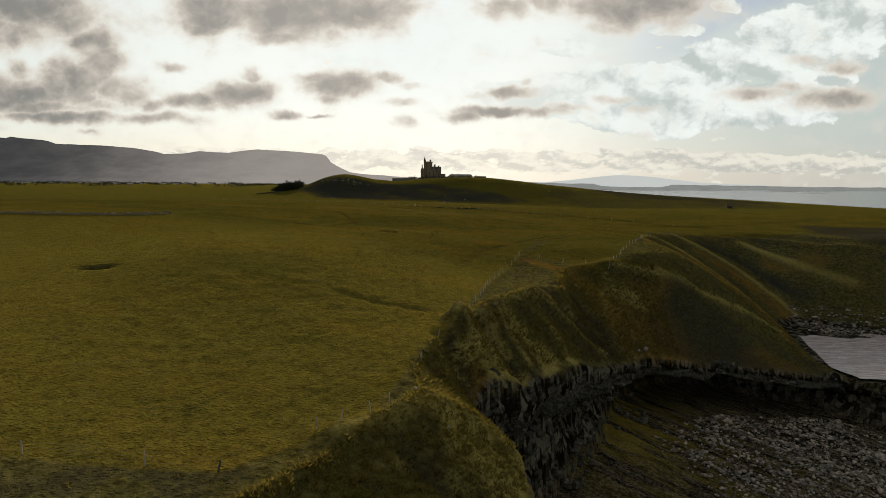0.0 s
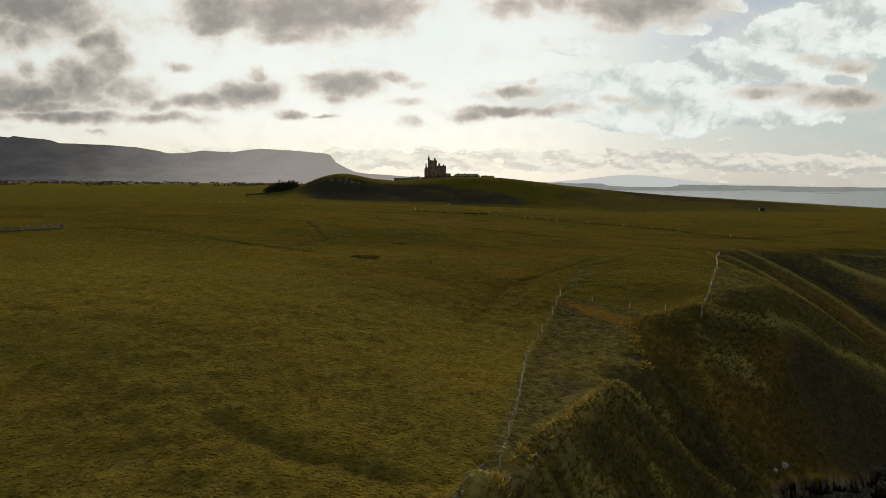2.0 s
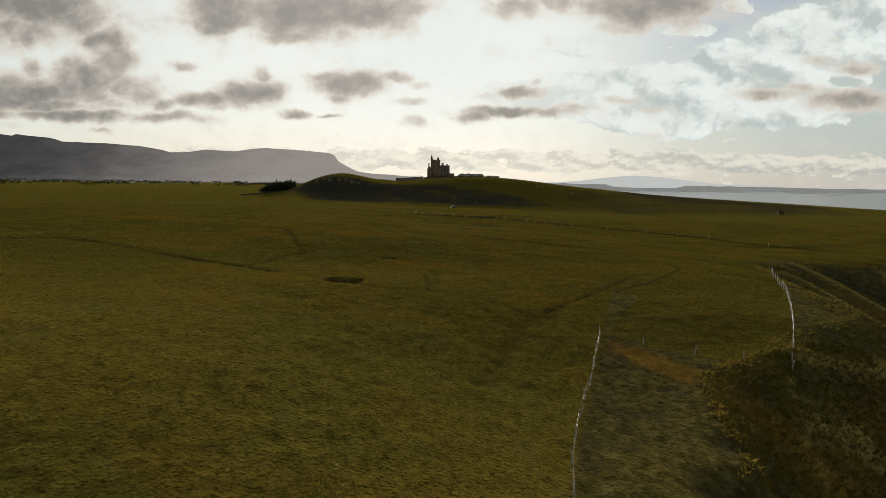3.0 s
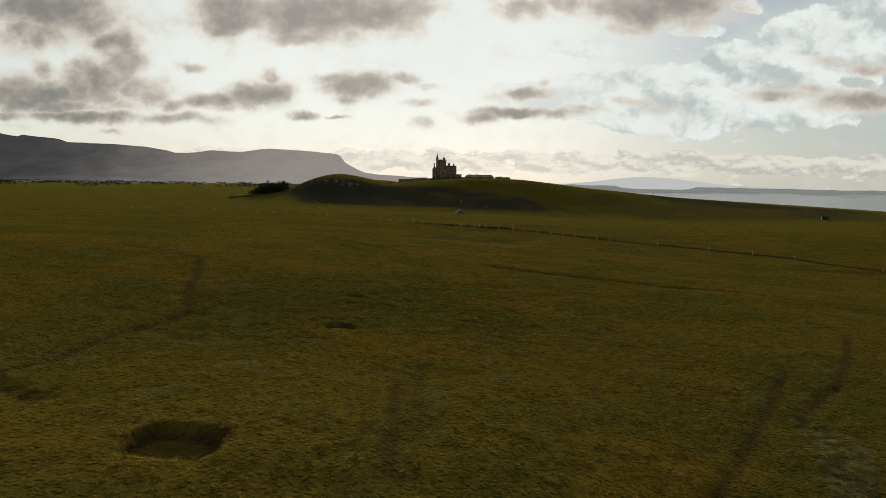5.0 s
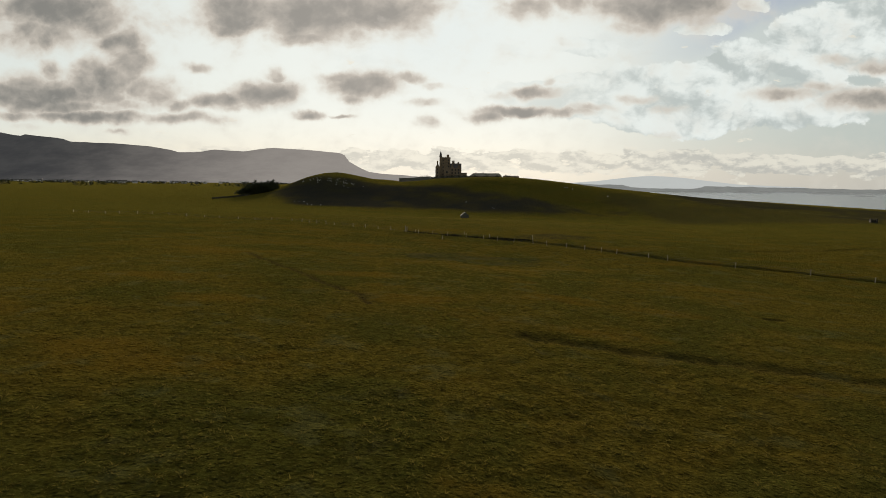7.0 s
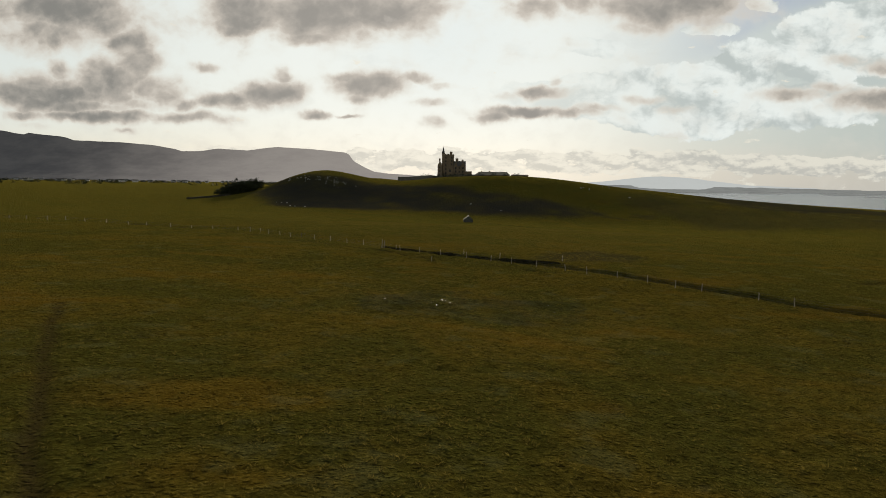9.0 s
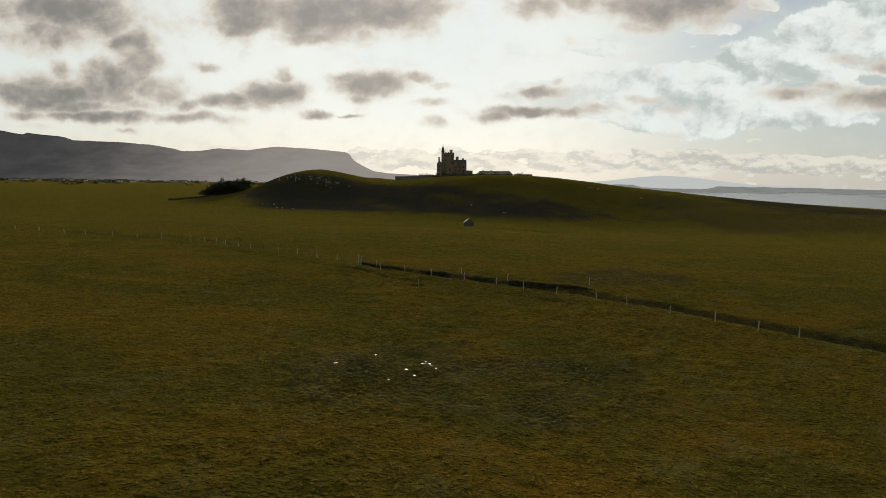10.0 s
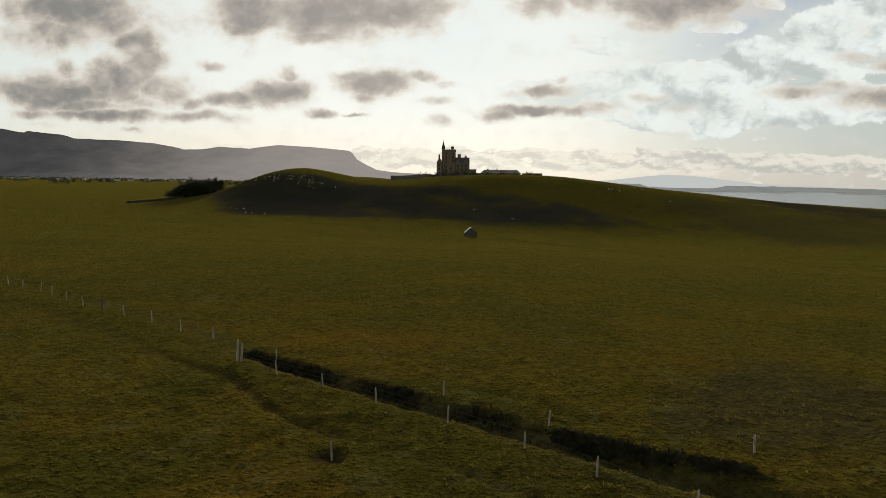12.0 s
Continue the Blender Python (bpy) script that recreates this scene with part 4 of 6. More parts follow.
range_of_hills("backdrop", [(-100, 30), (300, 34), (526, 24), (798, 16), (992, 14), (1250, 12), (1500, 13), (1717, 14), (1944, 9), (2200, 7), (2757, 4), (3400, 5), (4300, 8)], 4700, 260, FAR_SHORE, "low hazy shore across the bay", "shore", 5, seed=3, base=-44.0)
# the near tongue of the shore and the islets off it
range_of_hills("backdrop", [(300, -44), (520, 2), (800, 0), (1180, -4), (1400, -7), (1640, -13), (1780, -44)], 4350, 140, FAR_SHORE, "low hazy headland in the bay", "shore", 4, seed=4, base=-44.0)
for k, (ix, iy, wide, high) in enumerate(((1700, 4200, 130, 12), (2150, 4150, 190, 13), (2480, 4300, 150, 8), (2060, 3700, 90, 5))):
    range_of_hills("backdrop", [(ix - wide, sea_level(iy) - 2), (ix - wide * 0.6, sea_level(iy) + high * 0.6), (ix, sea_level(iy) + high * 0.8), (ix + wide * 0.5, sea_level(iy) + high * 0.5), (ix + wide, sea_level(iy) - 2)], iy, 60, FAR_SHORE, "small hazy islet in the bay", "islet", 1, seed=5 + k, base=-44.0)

# ---- helpers for things ----
def box(bm, x0, y0, z0, x1, y1, z1):
    v = [bm.verts.new(p) for p in ((x0, y0, z0), (x1, y0, z0), (x1, y1, z0), (x0, y1, z0), (x0, y0, z1), (x1, y0, z1), (x1, y1, z1), (x0, y1, z1))]
    for f in ((3, 2, 1, 0), (4, 5, 6, 7), (0, 1, 5, 4), (1, 2, 6, 5), (2, 3, 7, 6), (3, 0, 4, 7)):
        bm.faces.new([v[i] for i in f])


def boxes(*all_):
    bm = bmesh.new()
    for b in all_:
        box(bm, *b)
    return bm


def prism(bm, ring, z0, z1, top_scale=1.0):
    cx, cy = sum(p[0] for p in ring) / len(ring), sum(p[1] for p in ring) / len(ring)
    low = [bm.verts.new((x, y, z0)) for x, y in ring]
    high = [bm.verts.new((cx + (x - cx) * top_scale, cy + (y - cy) * top_scale, z1)) for x, y in ring]
    n = len(ring)
    for i in range(n):
        bm.faces.new((low[i], low[(i + 1) % n], high[(i + 1) % n], high[i]))
    bm.faces.new(high)
    bm.faces.new(low[::-1])


def circle(cx, cy, r, n=12, turn=0.0):
    return [(cx + r * math.cos(turn + 2 * math.pi * i / n), cy + r * math.sin(turn + 2 * math.pi * i / n)) for i in range(n)]


def gable(bm, x0, y0, x1, y1, z0, z1, along="x", over=0.3):
    """A pitched roof as a closed solid."""
    if along == "x":
        x0, x1, y0, y1 = x0 - over, x1 + over, y0 - over, y1 + over
        m = (y0 + y1) / 2
        pts = [(x0, y0, z0), (x0, y1, z0), (x0, m, z1), (x1, y0, z0), (x1, y1, z0), (x1, m, z1)]
    else:
        x0, x1, y0, y1 = x0 - over, x1 + over, y0 - over, y1 + over
        m = (x0 + x1) / 2
        pts = [(x1, y0, z0), (x0, y0, z0), (m, y0, z1), (x1, y1, z0), (x0, y1, z0), (m, y1, z1)]
    v = [bm.verts.new(p) for p in pts]
    for f in ((0, 2, 1), (3, 4, 5), (0, 3, 5, 2), (1, 2, 5, 4), (0, 1, 4, 3)):
        bm.faces.new([v[i] for i in f])


def rock_mesh(name, seed, mat, flat=0.6, detail=2, jag=0.32):
    rnd = random.Random(seed)
    bm = bmesh.new()
    bmesh.ops.create_icosphere(bm, subdivisions=detail, radius=0.5)
    off = Vector((rnd.uniform(-50, 50), rnd.uniform(-50, 50), rnd.uniform(-50, 50)))
    cuts = [(Vector((rnd.gauss(0, 1), rnd.gauss(0, 1), rnd.gauss(0, 1))).normalized(), rnd.uniform(0.28, 0.42)) for _ in range(6)]
    for v in bm.verts:
        v.co *= 1 + jag * noise.noise(v.co * 2.1 + off)
        for n, d in cuts:
            over = v.co.dot(n) - d
            if over > 0:
                v.co -= n * over * 0.85
        v.co.z *= flat
    me = bpy.data.meshes.new(name)
    bm.to_mesh(me)
    bm.free()
    me.materials.append(mat)
    return me


def grid_mesh(name, x, y, z, keep, mat):
    ny, nx = x.shape
    k = (np.arange((ny - 1) * nx).reshape(ny - 1, nx)[:, :-1])
    quads = np.stack([k, k + 1, k + nx + 1, k + nx], -1)[keep[:-1, :-1]].reshape(-1, 4)
    used, quads = np.unique(quads, return_inverse=True)
    quads = quads.reshape(-1, 4)
    pts = np.stack([x, y, z], -1).reshape(-1, 3)[used]
    me = bpy.data.meshes.new(name)
    me.vertices.add(len(pts))
    me.vertices.foreach_set("co", pts.astype(np.float32).ravel())
    me.loops.add(quads.size)
    me.loops.foreach_set("vertex_index", quads.astype(np.int32).ravel())
    me.polygons.add(len(quads))
    me.polygons.foreach_set("loop_start", np.arange(0, quads.size, 4, dtype=np.int32))
    me.polygons.foreach_set("use_smooth", np.ones(len(quads), bool))
    me.update(calc_edges=True)
    me.materials.append(mat)
    return new(name, me)


def ground_z(xs, ys):
    return surface(np.asarray(xs, float), np.asarray(ys, float))


# ---- shore: boulders, cobbles, ledges, the pool ----
def shore_z(x, y):
    d = brink(np.array([x]), np.array([y]))[0][0]
    return float(shore_height(np.array([x]), np.array([y]), np.array([max(-d, 0)]))[0])


def on_shore(x, y):
    return brink(np.array([x]), np.array([y]))[0][0] < -4


def make_boulders():
    rnd = random.Random(4)
    meshes = [rock_mesh("boulder", 20 + k, BEACH_STONE, 0.7) for k in range(6)]
    spots = [(86, 121, 3.6), (77, 117, 1.6), (70, 112, 2.2), (62, 118, 1.5), (92, 126, 2.4), (96, 118, 2.0)]
    while len(spots) < 90:
        x, y = rnd.uniform(38, 125), rnd.uniform(72, 138)
        if on_shore(x, y) and rnd.random() < 0.25 + 0.75 * min(1, max(0, (x - 38) / 25)):
            spots.append((x, y, rnd.choice((0.7, 0.8, 0.9, 1.0, 1.2, 1.5, 1.9))))
    for k, (x, y, size) in enumerate(spots):
        ob = new("boulder", meshes[k % 6])
        ob.matrix_world = pose(x, y, shore_z(x, y) + 0.12 * size, rnd.uniform(-12, 12), rnd.uniform(-12, 12), rnd.uniform(0, 360)) @ Matrix.Diagonal((size, size * rnd.uniform(0.7, 1.0), size * rnd.uniform(0.8, 1.1), 1))
        tagged(ob, "large angular grey boulder on the cobble shore" if size > 1.3 else "rounded dark boulder among the shore cobbles", "boulder", "boulders on the shore")


def scatter_stones(name, spots, mat, label, seed, flat=0.6):
    """Many small stones joined into one mesh: rows of x, y, z, size."""
    rnd = np.random.RandomState(seed)
    ico = bmesh.new()
    bmesh.ops.create_icosphere(ico, subdivisions=1, radius=0.5)
    base = np.array([v.co[:] for v in ico.verts])
    tri = np.array([[v.index for v in f.verts] for f in ico.faces])
    ico.free()
    n = len(spots)
    spots = np.asarray(spots, float)
    shape = base[None] * (1 + 0.45 * (rnd.rand(n, len(base), 1) - 0.5))
    shape = shape * np.stack([1 + 0.5 * rnd.rand(n), 0.7 + 0.3 * rnd.rand(n), flat * (0.7 + 0.6 * rnd.rand(n))], 1)[:, None]
    a = rnd.rand(n) * 2 * math.pi
    c, s = np.cos(a)[:, None], np.sin(a)[:, None]
    x, y = shape[..., 0] * c - shape[..., 1] * s, shape[..., 0] * s + shape[..., 1] * c
    pts = np.stack([x, y, shape[..., 2]], -1) * spots[:, 3][:, None, None] + spots[:, None, :3]
    faces = (tri[None] + (np.arange(n) * len(base))[:, None, None]).reshape(-1, 3)
    me = bpy.data.meshes.new(name)
    me.from_pydata(pts.reshape(-1, 3).tolist(), [], faces.tolist())
    me.materials.append(mat)
    return tagged(new(name, me), label, "stones", kind="stuff")


def make_cobbles():
    rnd = np.random.RandomState(3)
    x, y = rnd.uniform(34, 118, 22000), rnd.uniform(74, 140, 22000)
    d = brink(x, y)[0]
    keep = (d < -5) & (rnd.rand(22000) < smooth(38, 56, x + 8 * wavy(x, y, 14, 3, 31)) * smooth(-0.7, 0.1, wavy((0.78 * x - 0.63 * y) * 0.3, 0.63 * x + 0.78 * y, 6, 3, 32)))
    x, y, d = x[keep], y[keep], d[keep]
    size = 0.2 + 0.75 * rnd.rand(len(x)) ** 3
    scatter_stones("shore_cobbles", np.stack([x, y, shore_height(x, y, -d) + 0.1 * size, size], 1), BEACH_STONE, "loose dark cobbles covering the shore below the cliff", 5)
    # boulder beach at the head of the next cove
    x, y = rnd.uniform(108, 175, 1200), rnd.uniform(182, 206, 1200)
    keep = np.abs(to_shelf(x, y) - 2.5) < 2.5 + rnd.rand(1200)
    x, y = x[keep], y[keep]
    size = 0.4 + 0.9 * rnd.rand(len(x)) ** 2
    scatter_stones("shore_cobbles", np.stack([x, y, ground_z(x, y) + 0.1, size], 1), BEACH_STONE, "reddish cobbles heaped at the head of the cove", 6)


def rock_face(cliff):
    """The bare wall under the turf: beds of unequal hardness, broken into blocks by upright joints, hollowed where the sea has cut caves."""
    way = np.array(BRINK[3:] + BRINK_FAR[:5], float)
    legs = np.hypot(np.diff(way[:, 0]), np.diff(way[:, 1]))
    at = np.concatenate([[0], np.cumsum(legs)])
    u = np.arange(0, at[-1], 0.28)
    x, y, cave = (np.interp(u, at, way[:, k]) for k in (0, 1, 4))
    # outward, rounded at the corners of the line
    tx, ty = np.gradient(np.convolve(np.pad(x, 12, "edge"), np.ones(25) / 25, "valid")), np.gradient(np.convolve(np.pad(y, 12, "edge"), np.ones(25) / 25, "valid"))
    norm = np.hypot(tx, ty)
    ox, oy = ty / norm, -tx / norm
    wob = 2.0 * wavy(x, y, 11, 4, 12)
    lip = ground_z(x - ox * 0.6 + ox * wob, y - oy * 0.6 + oy * wob)
    foot = shore_height(x + ox * 6, y + oy * 6, np.full(len(x), 5.0)) - 0.8
    v = np.linspace(0.0, 1.0, 66)[:, None]
    z = lip - 0.7 + (foot - lip) * v
    along = np.repeat(u[None], len(v), 0)
    beds = np.random.RandomState(9).uniform(-0.38, 0.42, 240)
    level = (z + 0.05 * along + 0.5 * wavy(along, z, 9, 2, 91)) / 0.72 + 120
    bed = beds[np.clip(level.astype(int), 0, 239)]
    d1, d2 = cells(along * 0.9 + 0.3 * wavy(along, z, 1.5, 2, 92), z * 0.62, 0.8, 19)
    block = 0.55 * (d1 - 0.45) + 0.38 * wavy(along, z * 0.5, 2.2, 3, 93)
    crack = 0.30 * smooth(0.14, 0.0, d2 - d1)
    buttress = 0.5 * wavy(along, z * 0.15, 8, 3, 94)
    out = wob + 4.4 * v - 1.35 * cave * smooth(0.24, 0.46, v) + (bed - block - crack + buttress) * smooth(0.0, 0.08, v)
    px, py = x + ox * out, y + oy * out
    ob = grid_mesh("rock_face", px, py, z + 0.12 * wavy(along, z, 1.0, 2, 95), np.ones(px.shape, bool), CLIFF_STONE)
    ob.data.polygons.foreach_set("use_smooth", np.zeros(len(ob.data.polygons), bool))
    ob.parent = cliff


def make_ledges():
    """Blocks of bedded rock standing proud of the cliff."""
    cliff = empty("cliff", Matrix.Identity(4), "dark bedded sea cliff with cracked pale ledges", "cliff", kind="structure")
    rnd = random.Random(12)
    meshes = []
    for k in range(6):
        bm = bmesh.new()
        bmesh.ops.create_cube(bm, size=1.0)
        bmesh.ops.bevel(bm, geom=bm.edges[:], offset=0.10, segments=1, affect="EDGES")
        for v in bm.verts:
            v.co += 0.13 * Vector((noise.noise(v.co * 3 + Vector((k, 0, 9))), noise.noise(v.co * 3 + Vector((4, k, 3))), noise.noise(v.co * 3 + Vector((k, 7, 1)))))
        me = bpy.data.meshes.new("rock_block")
        bm.to_mesh(me)
        bm.free()
        me.materials.append(CLIFF_STONE)
        meshes.append(me)
    rock_face(cliff)
    way = [p for p in BRINK[4:] + BRINK_FAR[:5]]
    count = 0
    for (ax, ay, *_), (bx, by, *_) in zip(way[:-1], way[1:]):
        long = math.hypot(bx - ax, by - ay)
        tx, ty = (bx - ax) / long, (by - ay) / long
        for _ in range(int(long * 1.3)):
            t, q = rnd.random(), 0.1 + 0.9 * rnd.random() ** 1.2
            if 30 < ax < 88 and (q > 0.20 or rnd.random() < 0.5):
                continue
            x, y = ax + t * (bx - ax), ay + t * (by - ay)
            wob = 2.0 * float(wavy(np.array([x]), np.array([y]), 11, 4, 12)[0])
            z0 = float(ground_z([x - ty * 0.8], [y + tx * 0.8])[0])
            z1 = shore_z(x + ty * 6, y - tx * 6)
            out = -0.1 + 3.4 * q - wob * -1.0
            z = z0 - 1.0 + (z1 - z0) * q * 0.93
            ob = new("rock_block", meshes[count % 6])
            ob.parent = cliff
            sx, sy, sz = rnd.uniform(0.5, 1.7), rnd.uniform(0.5, 1.0), rnd.choice((0.3, 0.4, 0.55, 0.8, 1.1))
            ob.matrix_world = pose(x + ty * out, y - tx * out, z, rnd.uniform(-5, 5), rnd.uniform(-5, 5), math.degrees(math.atan2(ty, tx)) + rnd.uniform(-12, 12)) @ Matrix.Diagonal((sx, sy, sz, 1))
            count += 1


def make_pool():
    bm = bmesh.new()
    ring = [(93.5, 141), (92.5, 150), (95, 160), (100, 176), (103, 189), (112, 194), (129, 184), (150, 182), (165, 170), (165, 140), (128, 137), (108, 139)]
    vs = []
    for i, (x, y) in enumerate(ring):
        nx, ny = ring[(i + 1) % len(ring)]
        for k in range(8):
            u = k / 8
            px, py = x + (nx - x) * u, y + (ny - y) * u
            w = 0.9 * float(wavy(np.array([px]), np.array([py]), 4, 3, 41)[0])
            vs.append(bm.verts.new((px + w, py + w * 0.7, -30.05)))
    bm.faces.new(vs[::-1])
    bm.normal_update()
    for f in bm.faces:
        if f.normal.z < 0:
            f.normal_flip()
    tagged(part("tide_pool", bm, POOL), "shallow tide pool on a flat rock shelf, reflecting the sky", "tide pool", kind="structure")


make_boulders()
make_cobbles()
make_ledges()
make_pool()


# ---- fences and walls ----
def post_mesh(name, height, radius, mat, seed):
    rnd = random.Random(seed)
    bm = bmesh.new()
    n, rings = 7, 5
    prev = None
    for k in range(rings + 1):
        z = -0.35 + (height + 0.35) * k / rings
        r = radius * (1.08 - 0.12 * k / rings) * (0.72 if k == rings else 1)
        ring = [bm.verts.new((r * math.cos(6.283 * i / n) * rnd.uniform(0.93, 1.07) + 0.008 * k, r * math.sin(6.283 * i / n) * rnd.uniform(0.93, 1.07), z - (0.03 if k == rings and i % 2 else 0))) for i in range(n)]
        if prev:
            for i in range(n):
                bm.faces.new((prev[i], prev[(i + 1) % n], ring[(i + 1) % n], ring[i]))
        prev = ring
    bm.faces.new(prev)
    me = bpy.data.meshes.new(name)
    bm.to_mesh(me)
    bm.free()
    me.materials.append(mat)
    return me


POST_MESHES = [post_mesh("post", 1.10, 0.06, POST_WOOD, k) for k in range(4)]
DARK_POSTS = [post_mesh("post", 1.15, 0.085, OLD_WOOD, 10 + k) for k in range(2)]
TALL_POST = post_mesh("strainer_post", 1.6, 0.09, POST_WOOD, 30)


def tube(bm, pts, r, n=4):
    prev = None
    for i, p in enumerate(pts):
        a, b = Vector(pts[max(i - 1, 0)]), Vector(pts[min(i + 1, len(pts) - 1)])
        d = (b - a).normalized()
        u = d.cross(Vector((0, 0, 1)))
        u = u.normalized() if u.length > 1e-4 else Vector((1, 0, 0))
        w = u.cross(d)
        ring = [bm.verts.new(Vector(p) + r * (math.cos(6.283 * k / n) * u + math.sin(6.283 * k / n) * w)) for k in range(n)]
        if prev:
            for k in range(n):
                bm.faces.new((prev[k], prev[(k + 1) % n], ring[(k + 1) % n], ring[k]))
        prev = ring


def fence(spots, label, tall=(), dark=(), wires=(0.35, 0.68, 1.0), seed=0, lean=5.0):
    """A post and wire fence: its posts stand on the ground at the given places."""
    rnd = random.Random(seed)
    zs = ground_z([p[0] for p in spots], [p[1] for p in spots])
    f = empty("wire_fence", Matrix.Identity(4), label, "fence", "pasture fences")
    for k, ((x, y), z) in enumerate(zip(spots, zs)):
        if k in tall:
            ob = new("strainer_post", TALL_POST)
        else:
            ob = new("post", DARK_POSTS[k % 2] if k in dark else POST_MESHES[k % 4])
        ob.parent = f
        ob.matrix_world = pose(x, y, z, rnd.gauss(0, lean), rnd.gauss(0, lean), rnd.uniform(0, 360)) @ Matrix.Diagonal((1, 1, rnd.uniform(0.92, 1.08), 1))
    for h in wires:
        bm = bmesh.new()
        pts = []
        for k, ((x, y), z) in enumerate(zip(spots, zs)):
            if k:
                (ax, ay), az = spots[k - 1], zs[k - 1]
                for u in (0.33, 0.67):
                    pts.append((ax + (x - ax) * u, ay + (y - ay) * u, az + (z - az) * u + h - 0.04))
            pts.append((x, y, z + h))
        tube(bm, pts, 0.006)
        part("wire", bm, WIRE, f)
    return f


def spaced(pts, step, seed=0):
    """Places along a line, about so far apart."""
    rnd = random.Random(seed)
    out = []
    for (ax, ay), (bx, by) in zip(pts[:-1], pts[1:]):
        n = max(1, int(round(math.hypot(bx - ax, by - ay) / step)))
        for k in range(n):
            u = (k + (rnd.uniform(-0.12, 0.12) if k else 0)) / n
            out.append((ax + (bx - ax) * u, ay + (by - ay) * u))
    return out + [pts[-1]]


fence([(-42, 40.6), (-35, 40.8), (-26.9, 41.0), (-18.5, 41.1), (-13.4, 40.9), (-8.3, 48.2), (-6.5, 48.8), (-4.5, 51.7), (-3.2, 54.2), (-1.1, 66.6), (0.4, 76.5)], "weathered post and wire fence along the cliff edge", dark=(4,), seed=1, lean=8)
fence(spaced([(4.5, 88), (6.3, 97), (8.7, 113), (10.6, 121.5), (13, 129.5), (16.8, 143.5)], 4.2, 2), "wire fence running along the turf above the cliff", tall=(14,), seed=2)
fence(spaced([(16.8, 143.5), (26, 139.5), (36, 139)], 5.0, 3), "low wire fence across the head of the gully", seed=3, wires=(0.35, 0.68))
fence(spaced([(36.5, 140), (41, 149), (50, 169), (58, 190), (66, 208)], 4.0, 4), "pale wire fence on the rim of the next cove", seed=4)
DITCH_FENCE = [(-16.6, 339.8), (-12.5, 337.4), (-8.3, 335.1), (-3.4, 332.3), (1.1, 329.4), (4.6, 326.5), (8.6, 323.6), (13.1, 320.3), (16.1, 317.6), (20.3, 315.0), (24.0, 311.5), (27.0, 308.0), (30.0, 306.0), (35.4, 300.6), (38.5, 297.6)]
fence([(-20.6, 342.2)] + DITCH_FENCE + spaced([(50, 292.5), (62, 288), (80, 280), (93, 267)], 13, 5), "post and wire fence beside the drainage ditch", tall=(0,), seed=5, lean=3)
fence([(-20.1, 341.8), (-25.6, 349.0), (-29.6, 351.0), (-33.9, 353.7), (-38.0, 355.8), (-41.5, 357.8), (-44.5, 359.1), (-47.5, 360.8), (-51.1, 363.3), (-53.9, 365.3), (-56.4, 365.6), (-60.5, 368.5)] + spaced([(-68, 371), (-100, 378), (-150, 393)], 7, 7), "thin post and wire fence crossing the pasture", tall=(0,), dark=(5,), seed=6, lean=3)
fence([(-17.9, 343.6), (-4.0, 336.9), (2.7, 332.6), (13.7, 329.9)], "second row of posts on the far bank of the ditch", seed=7, wires=(), lean=3)


def lone_post(x, y):
    e = empty("marker_post", pose(x, y, lift(x, y), 3, -4, 20), "lone weathered post standing in a muddy hollow", "post")
    ob = new("post", POST_MESHES[1])
    ob.parent = e


lone_post(-9.3, 327.3)


def stone_row(pts, count, label, seed, width=0.6, high=0.4, sizes=(0.25, 0.5)):
    """The remains of a dry-stone wall, stone by stone."""
    rnd = random.Random(seed)
    wall = empty("stone_wall", Matrix.Identity(4), label, "stone wall")
    meshes = [rock_mesh("stone", 60 + seed * 10 + k, STONE_WALL, 0.75, detail=1) for k in range(5)]
    legs = [math.hypot(b[0] - a[0], b[1] - a[1]) for a, b in zip(pts[:-1], pts[1:])]
    for k in range(count):
        u = rnd.uniform(0, sum(legs))
        i = 0
        while u > legs[i] and i < len(legs) - 1:
            u, i = u - legs[i], i + 1
        (ax, ay), (bx, by) = pts[i], pts[i + 1]
        t = u / legs[i]
        x, y = ax + (bx - ax) * t + rnd.gauss(0, width * 0.5), ay + (by - ay) * t + rnd.gauss(0, width * 0.5)
        s = rnd.uniform(*sizes)
        ob = new("stone", meshes[k % 5])
        ob.parent = wall
        ob.matrix_world = pose(x, y, lift(x, y) + s * 0.2 + rnd.random() ** 2 * high, rnd.uniform(-20, 20), rnd.uniform(-20, 20), rnd.uniform(0, 360)) @ Matrix.Scale(s, 4)


stone_row([(0.6, 80.6), (1.8, 82.7), (4.6, 86.2), (7.2, 89.5), (9.3, 93.5)], 120, "tumbled pale dry-stone wall on the cliff-top turf", 1, width=0.45, high=0.15, sizes=(0.12, 0.3))


def long_wall(pts, label, seed):
    rnd = np.random.RandomState(seed)
    rows = []
    for (ax, ay), (bx, by) in zip(pts[:-1], pts[1:]):
        long = math.hypot(bx - ax, by - ay)
        tx, ty = (bx - ax) / long, (by - ay) / long
        for layer in range(3):
            u = 0.0
            while u < long:
                s = rnd.uniform(0.28, 0.5)
                off = rnd.normal(0, 0.20 - 0.03 * layer)
                x, y = ax + tx * u - ty * off, ay + ty * u + tx * off
                if layer < 2 or rnd.rand() < 0.4:
                    rows.append((x, y, layer * 0.26 + 0.1, s))
                u += s * 0.85
    rows = np.array(rows)
    rows[:, 2] += ground_z(rows[:, 0], rows[:, 1])
    ob = scatter_stones("dry_stone_wall", rows, STONE_WALL, label, seed, 0.7)
    ob["category"] = "stone wall"


